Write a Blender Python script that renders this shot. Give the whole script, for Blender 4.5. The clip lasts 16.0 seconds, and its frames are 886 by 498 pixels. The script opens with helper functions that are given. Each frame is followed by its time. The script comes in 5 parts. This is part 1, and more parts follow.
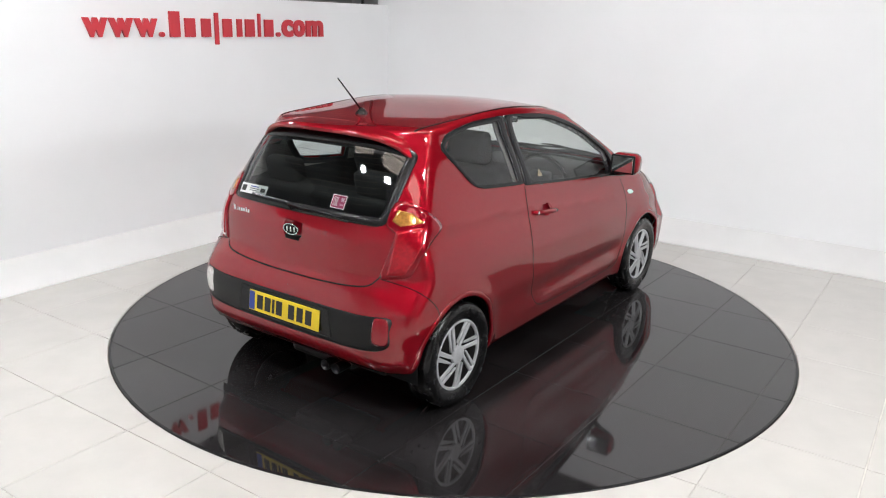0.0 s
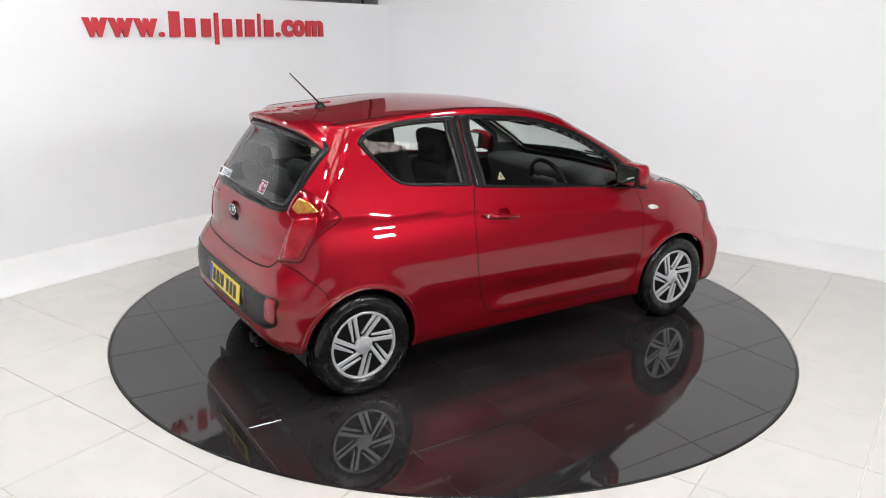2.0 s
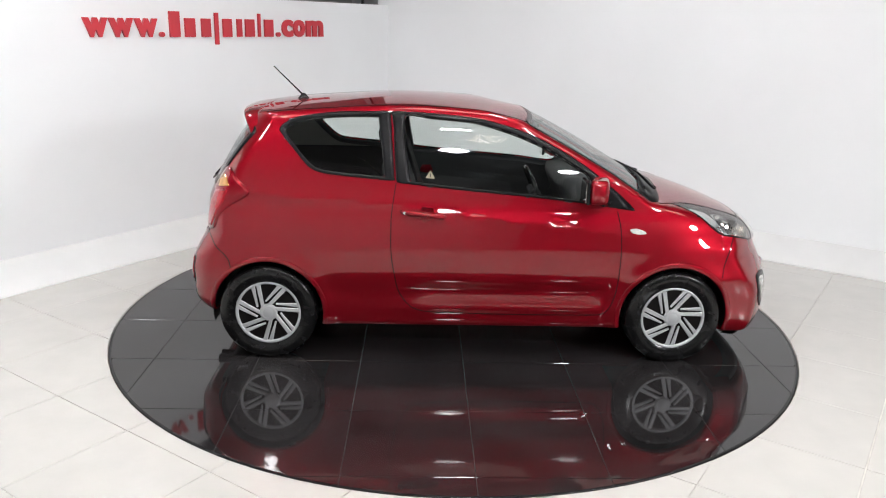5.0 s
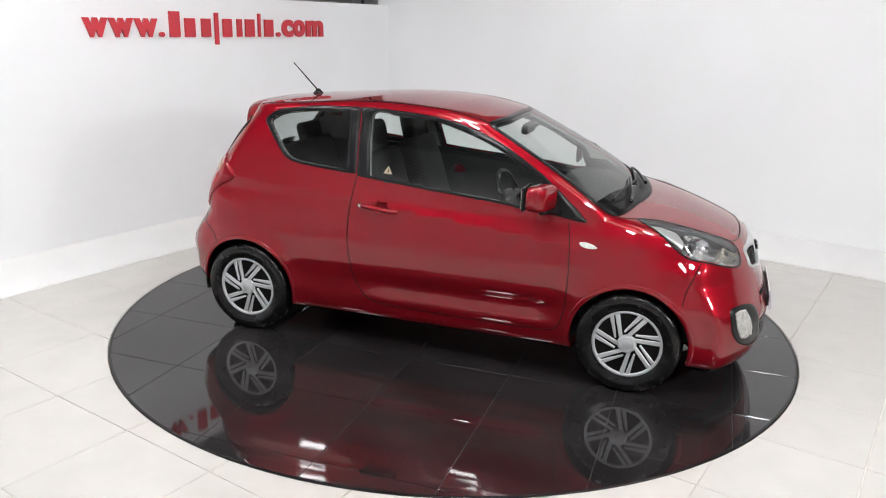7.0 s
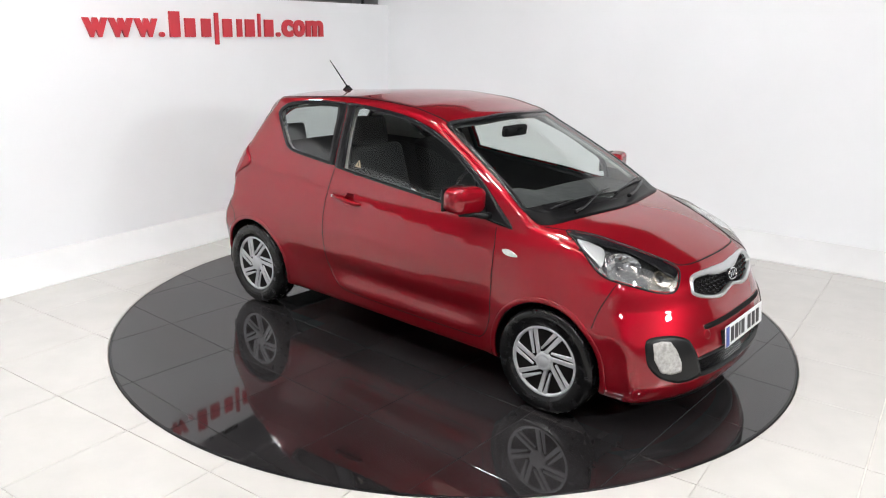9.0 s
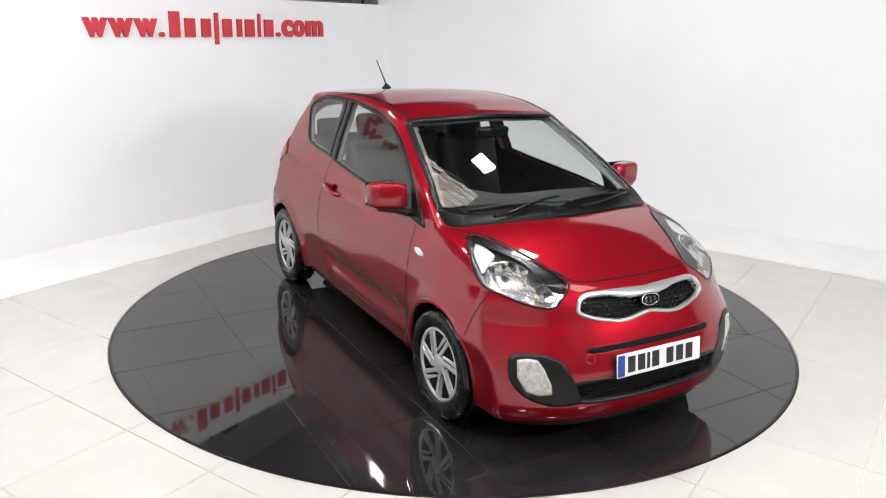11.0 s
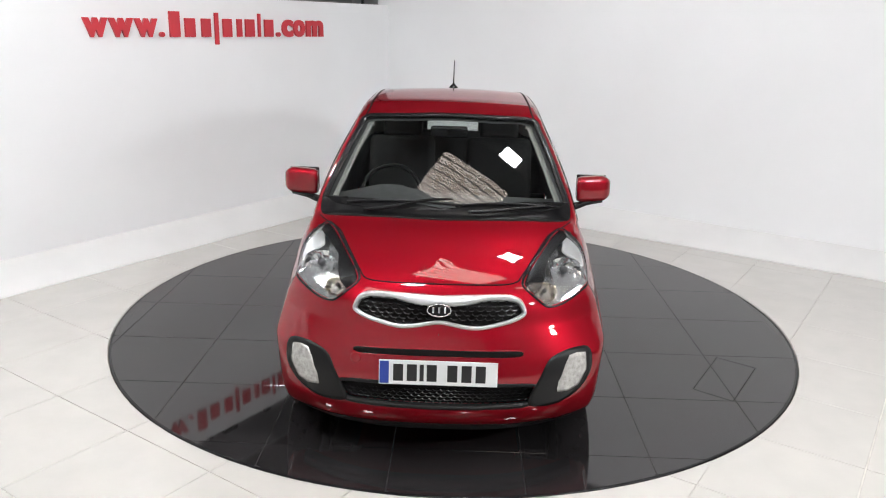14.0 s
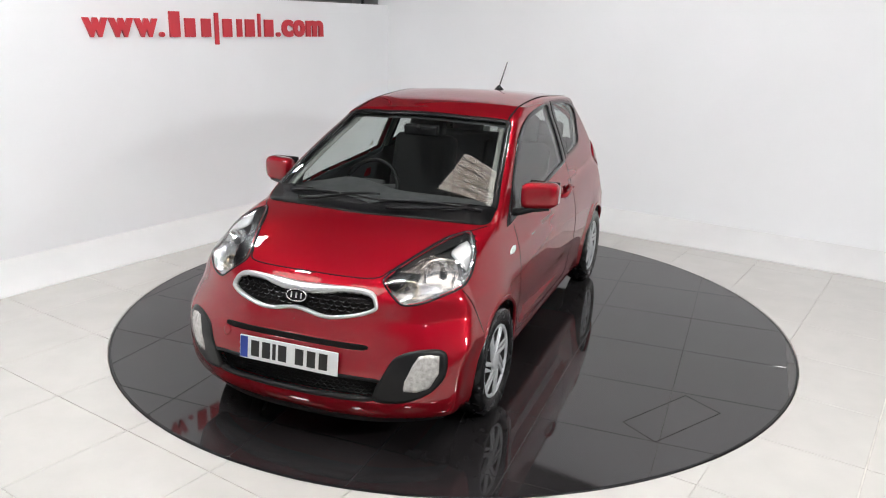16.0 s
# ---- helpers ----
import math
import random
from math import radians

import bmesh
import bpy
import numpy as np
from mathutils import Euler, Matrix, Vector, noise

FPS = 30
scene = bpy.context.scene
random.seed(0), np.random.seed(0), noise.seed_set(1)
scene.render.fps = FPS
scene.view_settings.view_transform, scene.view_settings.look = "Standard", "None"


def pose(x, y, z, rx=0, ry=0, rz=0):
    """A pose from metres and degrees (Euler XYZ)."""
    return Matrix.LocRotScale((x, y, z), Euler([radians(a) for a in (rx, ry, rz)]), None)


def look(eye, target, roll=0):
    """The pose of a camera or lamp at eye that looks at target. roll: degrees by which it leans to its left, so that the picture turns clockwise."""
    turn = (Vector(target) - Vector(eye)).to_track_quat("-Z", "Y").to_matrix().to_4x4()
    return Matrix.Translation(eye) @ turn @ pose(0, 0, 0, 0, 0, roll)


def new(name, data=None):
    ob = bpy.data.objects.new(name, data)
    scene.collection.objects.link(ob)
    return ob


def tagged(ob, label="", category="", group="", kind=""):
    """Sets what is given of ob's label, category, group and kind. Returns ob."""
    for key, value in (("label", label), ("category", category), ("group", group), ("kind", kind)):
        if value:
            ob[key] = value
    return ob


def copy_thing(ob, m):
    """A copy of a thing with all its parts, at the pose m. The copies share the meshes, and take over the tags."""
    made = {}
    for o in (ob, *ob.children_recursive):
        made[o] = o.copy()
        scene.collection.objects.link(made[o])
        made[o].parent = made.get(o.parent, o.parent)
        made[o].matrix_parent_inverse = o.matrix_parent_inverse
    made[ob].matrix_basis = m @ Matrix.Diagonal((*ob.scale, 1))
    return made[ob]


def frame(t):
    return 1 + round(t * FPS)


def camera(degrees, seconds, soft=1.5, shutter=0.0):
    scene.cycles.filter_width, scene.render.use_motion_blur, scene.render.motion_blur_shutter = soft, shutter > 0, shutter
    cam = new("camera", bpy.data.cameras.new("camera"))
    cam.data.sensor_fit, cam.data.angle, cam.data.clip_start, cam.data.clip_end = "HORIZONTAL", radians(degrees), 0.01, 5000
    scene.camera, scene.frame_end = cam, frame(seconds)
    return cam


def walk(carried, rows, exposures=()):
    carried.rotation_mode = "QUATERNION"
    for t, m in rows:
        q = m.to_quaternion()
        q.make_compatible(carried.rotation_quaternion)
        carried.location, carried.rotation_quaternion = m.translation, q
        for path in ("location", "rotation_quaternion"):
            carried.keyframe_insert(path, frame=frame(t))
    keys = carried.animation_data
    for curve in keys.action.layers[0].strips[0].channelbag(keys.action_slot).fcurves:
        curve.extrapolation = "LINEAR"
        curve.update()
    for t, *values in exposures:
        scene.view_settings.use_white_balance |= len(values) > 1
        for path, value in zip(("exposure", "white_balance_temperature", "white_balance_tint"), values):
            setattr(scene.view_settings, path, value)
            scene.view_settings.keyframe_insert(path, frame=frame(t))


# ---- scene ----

# ---- camera ----
cam = camera(59.583, 16.0, soft=1.1)
EYE = (0.0, -5.0836, 1.9447)
AIM = (EYE[0] -0.014773, EYE[1] +0.959077, EYE[2] -0.282760)
walk(cam, [(0.0, look(EYE, AIM, 1.443)), (16.0, look(EYE, AIM, 1.443))], exposures=[(0.0, 0.14), (2.5, 0.14), (7.5, 0.14), (8.0, 0.25), (9.0, 0.25), (11.5, 0.29), (12.5, 0.30), (13.0, 0.24), (13.5, 0.14), (16.0, 0.09)])

# ---- world and light ----
world = bpy.data.worlds.new("world")
scene.world = world
world.use_nodes = True
world.node_tree.nodes["Background"].inputs[0].default_value = (0.9, 0.95, 1.0, 1)
world.node_tree.nodes["Background"].inputs[1].default_value = 0.3

TURN = 33.0            # the room stands turned; u runs along the sign wall, v along the plain wall
U = Vector((math.sin(radians(TURN)), math.cos(radians(TURN)), 0))
V = Vector((math.cos(radians(TURN)), -math.sin(radians(TURN)), 0))
ROOM = Matrix(((V.x, U.x, 0, 0), (V.y, U.y, 0, 0), (0, 0, 1, 0), (0, 0, 0, 1)))   # (v, u, z) to the world


def place(v, u, z):
    return ROOM @ Vector((v, u, z))


CEIL = 4.9
PANEL_Z = 4.15
# the pair at v = -1.7 is added only to brighten the sign wall
PANELS = [(0.45, 1.08), (0.3, -1.5), (0.2, -3.75), (2.9, -3.75), (2.9, -1.5), (5.0, -1.5), (5.0, -3.75), (-1.7, -3.75), (-1.7, -2.0), (-4.2, 0.0)]
SKYLIGHTS = [(2.75, 0.05), (2.75, -3.3), (0.25, -3.3), (5.0, 0.05), (-2.2, -3.3)]
FITTINGS = [(0.21, 0.05, 0.06), (0.47, 0.17, 0.08), (0.98, 0.07, 0.07), (1.37, 0.07, 0.06)]


def key_lamp(v, u, z, tv, tu, tz, size, watts):
    lamp = bpy.data.lights.new("studio_lamp", "AREA")
    lamp.shape, lamp.size, lamp.energy, lamp.color = "SQUARE", size, watts, (0.98, 0.99, 1.0)
    new("studio_lamp", lamp).matrix_world = look(place(v, u, z), place(tv, tu, tz))


key_lamp(5.9, -0.7, 2.62, -2.0, 0.0, 1.0, 0.32, 95)

# ---- materials ----


def mat(name, base, rough=0.5, metal=0.0, coat=0.0, coat_rough=0.03, vary=0.0, scale=8.0, bump=0.0, bump_scale=60.0,
        spec=0.5, emit=0.0, island=0.0):
    m = bpy.data.materials.new(name)
    m.use_nodes = True
    nt = m.node_tree
    b = nt.nodes["Principled BSDF"]
    b.inputs["Base Color"].default_value = (*base, 1)
    b.inputs["Roughness"].default_value = rough
    b.inputs["Metallic"].default_value = metal
    b.inputs["Coat Weight"].default_value = coat
    b.inputs["Coat Roughness"].default_value = coat_rough
    b.inputs["Specular IOR Level"].default_value = spec
    if emit:
        b.inputs["Emission Color"].default_value = (*base, 1)
        b.inputs["Emission Strength"].default_value = emit
    tc = nt.nodes.new("ShaderNodeTexCoord")
    if vary:
        n = nt.nodes.new("ShaderNodeTexNoise")
        n.inputs["Scale"].default_value, n.inputs["Detail"].default_value = scale, 6
        nt.links.new(tc.outputs["Object"], n.inputs["Vector"])
        r = nt.nodes.new("ShaderNodeMapRange")
        r.inputs["From Min"].default_value, r.inputs["From Max"].default_value = 0.3, 0.7
        r.inputs["To Min"].default_value, r.inputs["To Max"].default_value = 1 - vary, 1 + vary
        nt.links.new(n.outputs["Fac"], r.inputs["Value"])
        mix = nt.nodes.new("ShaderNodeMix")
        mix.data_type, mix.blend_type = "RGBA", "MULTIPLY"
        mix.inputs["Factor"].default_value = 1
        mix.inputs[6].default_value = (*base, 1)
        nt.links.new(r.outputs["Result"], mix.inputs[7])
        out = mix.outputs[2]
        if island:
            info = nt.nodes.new("ShaderNodeObjectInfo")
            r2 = nt.nodes.new("ShaderNodeMapRange")
            r2.inputs["To Min"].default_value, r2.inputs["To Max"].default_value = 1 - island, 1 + island
            nt.links.new(info.outputs["Random"], r2.inputs["Value"])
            mix2 = nt.nodes.new("ShaderNodeMix")
            mix2.data_type, mix2.blend_type = "RGBA", "MULTIPLY"
            mix2.inputs["Factor"].default_value = 1
            nt.links.new(out, mix2.inputs[6])
            nt.links.new(r2.outputs["Result"], mix2.inputs[7])
            out = mix2.outputs[2]
        nt.links.new(out, b.inputs["Base Color"])
        rr = nt.nodes.new("ShaderNodeMapRange")
        rr.inputs["From Min"].default_value, rr.inputs["From Max"].default_value = 0.3, 0.7
        rr.inputs["To Min"].default_value, rr.inputs["To Max"].default_value = rough * (1 - vary), min(1, rough * (1 + vary))
        nt.links.new(n.outputs["Fac"], rr.inputs["Value"])
        nt.links.new(rr.outputs["Result"], b.inputs["Roughness"])
    if bump:
        n2 = nt.nodes.new("ShaderNodeTexNoise")
        n2.inputs["Scale"].default_value, n2.inputs["Detail"].default_value = bump_scale, 4
        nt.links.new(tc.outputs["Object"], n2.inputs["Vector"])
        bp = nt.nodes.new("ShaderNodeBump")
        bp.inputs["Strength"].default_value, bp.inputs["Distance"].default_value = bump, 0.01
        nt.links.new(n2.outputs["Fac"], bp.inputs["Height"])
        nt.links.new(bp.outputs["Normal"], b.inputs["Normal"])
    return m


def glass_mat(name, tint, shade=1.0, gloss=0.0, least=0.075):
    """Thin glass: what lies behind shows through its tint, and the angle of view adds the gloss."""
    m = bpy.data.materials.new(name)
    m.use_nodes = True
    nt = m.node_tree
    nt.nodes.clear()
    out = nt.nodes.new("ShaderNodeOutputMaterial")
    clear = nt.nodes.new("ShaderNodeBsdfTransparent")
    clear.inputs[0].default_value = (*[c * shade for c in tint], 1)
    shine = nt.nodes.new("ShaderNodeBsdfGlossy")
    shine.inputs["Roughness"].default_value = gloss
    lw = nt.nodes.new("ShaderNodeLayerWeight")
    lw.inputs["Blend"].default_value = 0.5
    steep = nt.nodes.new("ShaderNodeMath")
    steep.operation = "POWER"
    steep.inputs[1].default_value = 4.5
    fr = nt.nodes.new("ShaderNodeMath")
    fr.operation = "MULTIPLY_ADD"
    fr.inputs[1].default_value, fr.inputs[2].default_value = 0.9, least
    nt.links.new(lw.outputs["Facing"], steep.inputs[0])
    nt.links.new(steep.outputs[0], fr.inputs[0])
    mix = nt.nodes.new("ShaderNodeMixShader")
    nt.links.new(fr.outputs[0], mix.inputs[0])
    nt.links.new(clear.outputs[0], mix.inputs[1])
    nt.links.new(shine.outputs[0], mix.inputs[2])
    nt.links.new(mix.outputs[0], out.inputs[0])
    return m


WALL = mat("white_wall_paint", (0.845, 0.855, 0.872), 0.6, vary=0.015, scale=1.5, bump=0.03, bump_scale=120)
PLINTH = mat("white_plinth_paint", (0.70, 0.70, 0.70), 0.5, vary=0.03, scale=3, bump=0.03)
# tones of the two unseen walls, chosen for what the paint mirrors
FAR_WALL = mat("grey_far_wall", (0.45, 0.45, 0.455), 0.6, vary=0.15, scale=0.8)
SIDE_WALL = mat("dark_grey_side_wall", (0.07, 0.07, 0.072), 0.6, vary=0.15, scale=0.8)
BEYOND = mat("pale_grey_lining", (0.42, 0.43, 0.44), 0.7, vary=0.06, scale=1.2)
CEILING = mat("ceiling_paint", (0.10, 0.10, 0.105), 0.7, vary=0.05, scale=1.0)
TILE = mat("cream_floor_tile", (0.525, 0.512, 0.486), 0.22, vary=0.03, scale=5, island=0.015, bump=0.01, bump_scale=200)
GROUT = mat("pale_grout", (0.55, 0.53, 0.49), 0.8, vary=0.1, scale=20)
BLACK_TILE = mat("polished_black_tile", (0.016, 0.0148, 0.0155), 0.045, vary=0.4, scale=2.6, island=0.1, spec=0.62)
DARK_GROUT = mat("grey_grout", (0.06, 0.058, 0.057), 0.14)
PAINT = mat("metallic_red_paint", (0.415, 0.008, 0.025), 0.40, metal=0.55, coat=1.0, coat_rough=0.01, spec=0.1)
PAINT.node_tree.nodes["Principled BSDF"].inputs["Coat Tint"].default_value = (0.70, 0.50, 0.52, 1)
PAINT.node_tree.nodes["Principled BSDF"].inputs["Specular Tint"].default_value = (0.25, 0.006, 0.012, 1)
PAINT.node_tree.nodes["Principled BSDF"].inputs["Coat IOR"].default_value = 1.62
COWL_BLACK = mat("cowl_plastic", (0.004, 0.004, 0.0045), 0.35, spec=0.12, bump=0.04, bump_scale=300)
RUBBER = mat("tyre_rubber", (0.0045, 0.0045, 0.005), 0.24, vary=0.3, scale=22, spec=0.42)
BLACK = mat("black_plastic", (0.006, 0.006, 0.0065), 0.38, vary=0.1, scale=40, bump=0.05, bump_scale=400, spec=0.3)
SATIN = mat("satin_black_trim", (0.008, 0.008, 0.009), 0.24, spec=0.25)
GAP = mat("shut_line_black", (0.004, 0.003, 0.003), 0.7, spec=0.15)
SILVER = mat("silver_wheel_paint", (0.55, 0.56, 0.58), 0.42, metal=0.35, coat=0.3, vary=0.04, scale=20)
CHROME = mat("chrome", (0.82, 0.83, 0.85), 0.08, metal=1.0)
SIGN_RED = mat("red_sign_acrylic", (0.55, 0.03, 0.045), 0.35, vary=0.03, scale=4)
GLASS = glass_mat("window_glass", (0.92, 0.96, 0.94), 0.98)
DARK_GLASS = glass_mat("tinted_rear_glass", (0.80, 0.85, 0.84), 0.85)
LENS = glass_mat("clear_lens", (0.95, 0.96, 0.96), 1.0, least=0.035)
RED_LENS = mat("red_lens", (0.26, 0.0012, 0.010), 0.16, metal=0.4, coat=1.0, coat_rough=0.01, spec=0.1)
AMBER_LENS = mat("amber_lens", (0.46, 0.21, 0.045), 0.2, metal=0.4, coat=1.0, coat_rough=0.01, vary=0.35, scale=45, spec=0.2)
CLEAR_LENS = mat("frosted_lens", (0.62, 0.62, 0.60), 0.15, coat=1.0, vary=0.2, scale=70)
YELLOW = mat("yellow_plate", (0.80, 0.58, 0.01), 0.35, coat=0.3)
WHITE = mat("white_plate", (0.75, 0.76, 0.76), 0.35, coat=0.3)
INK = mat("black_print", (0.01, 0.01, 0.01), 0.5)
BLUE = mat("blue_band", (0.02, 0.05, 0.30), 0.4)
BRIGHT = mat("bright_reflector", (0.90, 0.90, 0.91), 0.10, metal=1.0)
AMBER_BRIGHT = mat("amber_tinted_reflector", (0.88, 0.82, 0.72), 0.12, metal=1.0)
MATT_CHROME = mat("satin_chrome", (0.60, 0.61, 0.62), 0.32, metal=0.8)
# one even dark tone for the exhaust tips
DARK_CHROME = mat("sooty_chrome", (0.03, 0.03, 0.032), 0.32, metal=1.0)
LAMP_SILVER = mat("silvered_housing", (0.56, 0.56, 0.57), 0.22, metal=0.8)
FOG_LENS = mat("ribbed_lens", (0.42, 0.41, 0.39), 0.12, coat=1.0, vary=0.25, scale=50, bump=0.3, bump_scale=60)
LAMP_GREY = mat("lamp_housing_grey", (0.06, 0.06, 0.065), 0.25)
BRIGHT_SMOOTH = mat("silvered_shield", (0.62, 0.63, 0.64), 0.3, metal=0.6)
BRIGHT_RED = mat("bright_red_lens", (0.40, 0.003, 0.014), 0.16, metal=0.4, spec=0.1, coat=1.0, coat_rough=0.01, vary=0.2, scale=60)
LABEL_CREAM = mat("cream_print", (0.34, 0.29, 0.20), 0.5)
PLUM = mat("plum_print", (0.20, 0.01, 0.06), 0.5)
MIRROR = mat("mirror_silver", (0.9, 0.9, 0.9), 0.01, metal=1.0)
LINING = mat("dark_grey_trim", (0.035, 0.035, 0.038), 0.7, vary=0.15, scale=20, bump=0.05)
FABRIC = mat("dark_seat_fabric", (0.013, 0.013, 0.014), 0.9, vary=0.2, scale=60, bump=0.15, bump_scale=500)
PALE_TRIM = mat("pale_pillar_trim", (0.42, 0.41, 0.39), 0.7, vary=0.05, scale=20)
PILLAR_GREY = mat("grey_pillar_trim", (0.20, 0.20, 0.19), 0.7, vary=0.06, scale=20)
PANEL_GLOW = mat("lamp_diffuser", (0.97, 0.985, 1.0), 0.4, emit=128.0)
BROWN_BAR = mat("brown_glazing_bar", (0.09, 0.065, 0.05), 0.7, vary=0.3, scale=12)
STEEL = mat("grey_painted_steel", (0.16, 0.16, 0.17), 0.5, vary=0.1, scale=6)


def sheet_mat():
    """Daylight through a dirty translucent sheet."""
    m = bpy.data.materials.new("daylit_roof_sheet")
    m.use_nodes = True
    nt = m.node_tree
    nt.nodes.clear()
    out = nt.nodes.new("ShaderNodeOutputMaterial")
    em = nt.nodes.new("ShaderNodeEmission")
    n = nt.nodes.new("ShaderNodeTexNoise")
    n.inputs["Scale"].default_value, n.inputs["Detail"].default_value = 26, 8
    tc = nt.nodes.new("ShaderNodeTexCoord")
    mp = nt.nodes.new("ShaderNodeMapping")
    mp.inputs["Scale"].default_value = (0.35, 1.6, 1)
    r = nt.nodes.new("ShaderNodeValToRGB")
    r.color_ramp.elements[0].position, r.color_ramp.elements[0].color = 0.40, (0.26, 0.19, 0.145, 1)
    r.color_ramp.elements[1].position, r.color_ramp.elements[1].color = 0.60, (0.88, 0.80, 0.74, 1)
    nt.links.new(tc.outputs["Object"], mp.inputs["Vector"])
    nt.links.new(mp.outputs["Vector"], n.inputs["Vector"])
    nt.links.new(n.outputs["Fac"], r.inputs["Fac"])
    nt.links.new(r.outputs["Color"], em.inputs["Color"])
    em.inputs["Strength"].default_value = 7.5
    nt.links.new(em.outputs[0], out.inputs[0])
    return m


SKY_SHEET = sheet_mat()

# ---- making ----


def from_arrays(name, verts, faces, material, parent=None, label="", smooth=True):
    me = bpy.data.meshes.new(name)
    me.from_pydata([tuple(map(float, q)) for q in verts], [], [tuple(map(int, f)) for f in faces])
    me.materials.append(material)
    me.update()
    if smooth:
        me.polygons.foreach_set("use_smooth", [True] * len(me.polygons))
    ob = new(name, me)
    ob.parent = parent
    if label:
        ob["label"] = label
    return ob


def part(name, bm, material, parent=None, label="", smooth=False):
    me = bpy.data.meshes.new(name)
    bmesh.ops.recalc_face_normals(bm, faces=bm.faces)
    bm.to_mesh(me)
    bm.free()
    me.materials.append(material)
    if smooth:
        me.polygons.foreach_set("use_smooth", [True] * len(me.polygons))
    ob = new(name, me)
    ob.parent = parent
    if label:
        ob["label"] = label
    return ob


def box(size, at=(0, 0, 0), bevel=0.0, turn=None, segments=2, bm=None):
    bm = bm or bmesh.new()
    made = bmesh.ops.create_cube(bm, size=1.0)["verts"]
    bmesh.ops.scale(bm, vec=size, verts=made)
    if bevel:
        edges = list({e for q in made for e in q.link_edges})
        made = list({q for f in bmesh.ops.bevel(bm, geom=edges, offset=bevel, segments=segments, affect="EDGES", profile=0.6)["faces"] for q in f.verts} | {q for q in made if q.is_valid})
    m = Matrix.Translation(at) @ (turn or Matrix.Identity(4))
    bmesh.ops.transform(bm, matrix=m, verts=made)
    return bm


def spun(profile, steps=48, axis="y", bm=None):
    """A ring of revolution round the axis from a profile of (radius, along)."""
    bm = bm or bmesh.new()
    rings = []
    for i in range(steps):
        a = 2 * math.pi * i / steps
        c, s = math.cos(a), math.sin(a)
        rings.append([bm.verts.new((r * c, l, r * s) if axis == "y" else (r * c, r * s, l)) for r, l in profile])
    for i in range(steps):
        A, B = rings[i], rings[(i + 1) % steps]
        for j in range(len(profile) - 1):
            bm.faces.new((A[j], A[j + 1], B[j + 1], B[j]))
    return bm


def tube(points, radius, sides=8, closed=False, bm=None):
    bm = bm or bmesh.new()
    pts = [Vector(q) for q in points]
    rad = [float(r) for r in radius] if isinstance(radius, (list, tuple)) else [float(radius)] * len(pts)
    rings = []
    for i, q in enumerate(pts):
        a = pts[i - 1] if i or closed else q
        b = pts[(i + 1) % len(pts)] if i < len(pts) - 1 or closed else q
        d = (b - a).normalized()
        n = d.cross(Vector((0, 0, 1)) if abs(d.z) < 0.9 else Vector((1, 0, 0))).normalized()
        e = d.cross(n)
        rings.append([bm.verts.new(q + rad[i] * (math.cos(2 * math.pi * k / sides) * n + math.sin(2 * math.pi * k / sides) * e)) for k in range(sides)])
    for i in range(len(pts) - (0 if closed else 1)):
        A, B = rings[i], rings[(i + 1) % len(pts)]
        for k in range(sides):
            bm.faces.new((A[k], A[(k + 1) % sides], B[(k + 1) % sides], B[k]))
    if not closed:
        bm.faces.new(rings[0])
        bm.faces.new(rings[-1])
    return bm


def room_box(name, v0, v1, u0, u1, z0, z1, material, bevel=0.0):
    bm = box((v1 - v0, u1 - u0, z1 - z0), ((v0 + v1) / 2, (u0 + u1) / 2, (z0 + z1) / 2), bevel)
    bmesh.ops.transform(bm, matrix=ROOM, verts=bm.verts)
    return part(name, bm, material)
# ---- the car's shape: half width, nose, tail and top as smooth functions (x forward from the rear axle) ----
def curve(points):
    """A smooth function through points, without overshoot."""
    X = np.array([q[0] for q in points], float)
    Yv = np.array([q[1] for q in points], float)
    h, d = np.diff(X), np.diff(Yv) / np.diff(X)
    m = np.zeros(len(X))
    m[0], m[-1] = d[0], d[-1]
    for i in range(1, len(X) - 1):
        if d[i - 1] * d[i] > 0:
            w1, w2 = 2 * h[i] + h[i - 1], h[i] + 2 * h[i - 1]
            m[i] = (w1 + w2) / (w1 / d[i - 1] + w2 / d[i])

    def f(x):
        x = np.clip(x, X[0], X[-1])
        i = np.clip(np.searchsorted(X, x) - 1, 0, len(h) - 1)
        s = (x - X[i]) / h[i]
        return ((1 + 2 * s) * (1 - s) ** 2 * Yv[i] + s * (1 - s) ** 2 * h[i] * m[i]
                + s * s * (3 - 2 * s) * Yv[i + 1] + s * s * (s - 1) * h[i] * m[i + 1])
    return f


TOP_P = ([(-0.32, 1.382), (-0.1, 1.428), (0.3, 1.465), (0.8, 1.495), (1.2, 1.475), (1.42, 1.441)]
         + [(x, 1.418 - 0.456 * (x - 1.53) - 0.115 * (x - 1.53) ** 2) for x in np.linspace(1.53, 2.33, 14)]
         + [(2.39, 0.970), (2.5, 0.9515), (2.6, 0.9275), (2.7, 0.8955), (2.78, 0.866), (2.85, 0.8385), (2.95, 0.79), (3.02, 0.738), (3.1, 0.608)])
NOSE_P = [(0.15, 3.025), (0.22, 3.076), (0.3, 3.100), (0.42, 3.104), (0.5, 3.086), (0.6, 3.05), (0.66, 3.022), (0.73, 2.995),
          (0.79, 2.95), (0.86, 2.911), (1.5, 2.854)]
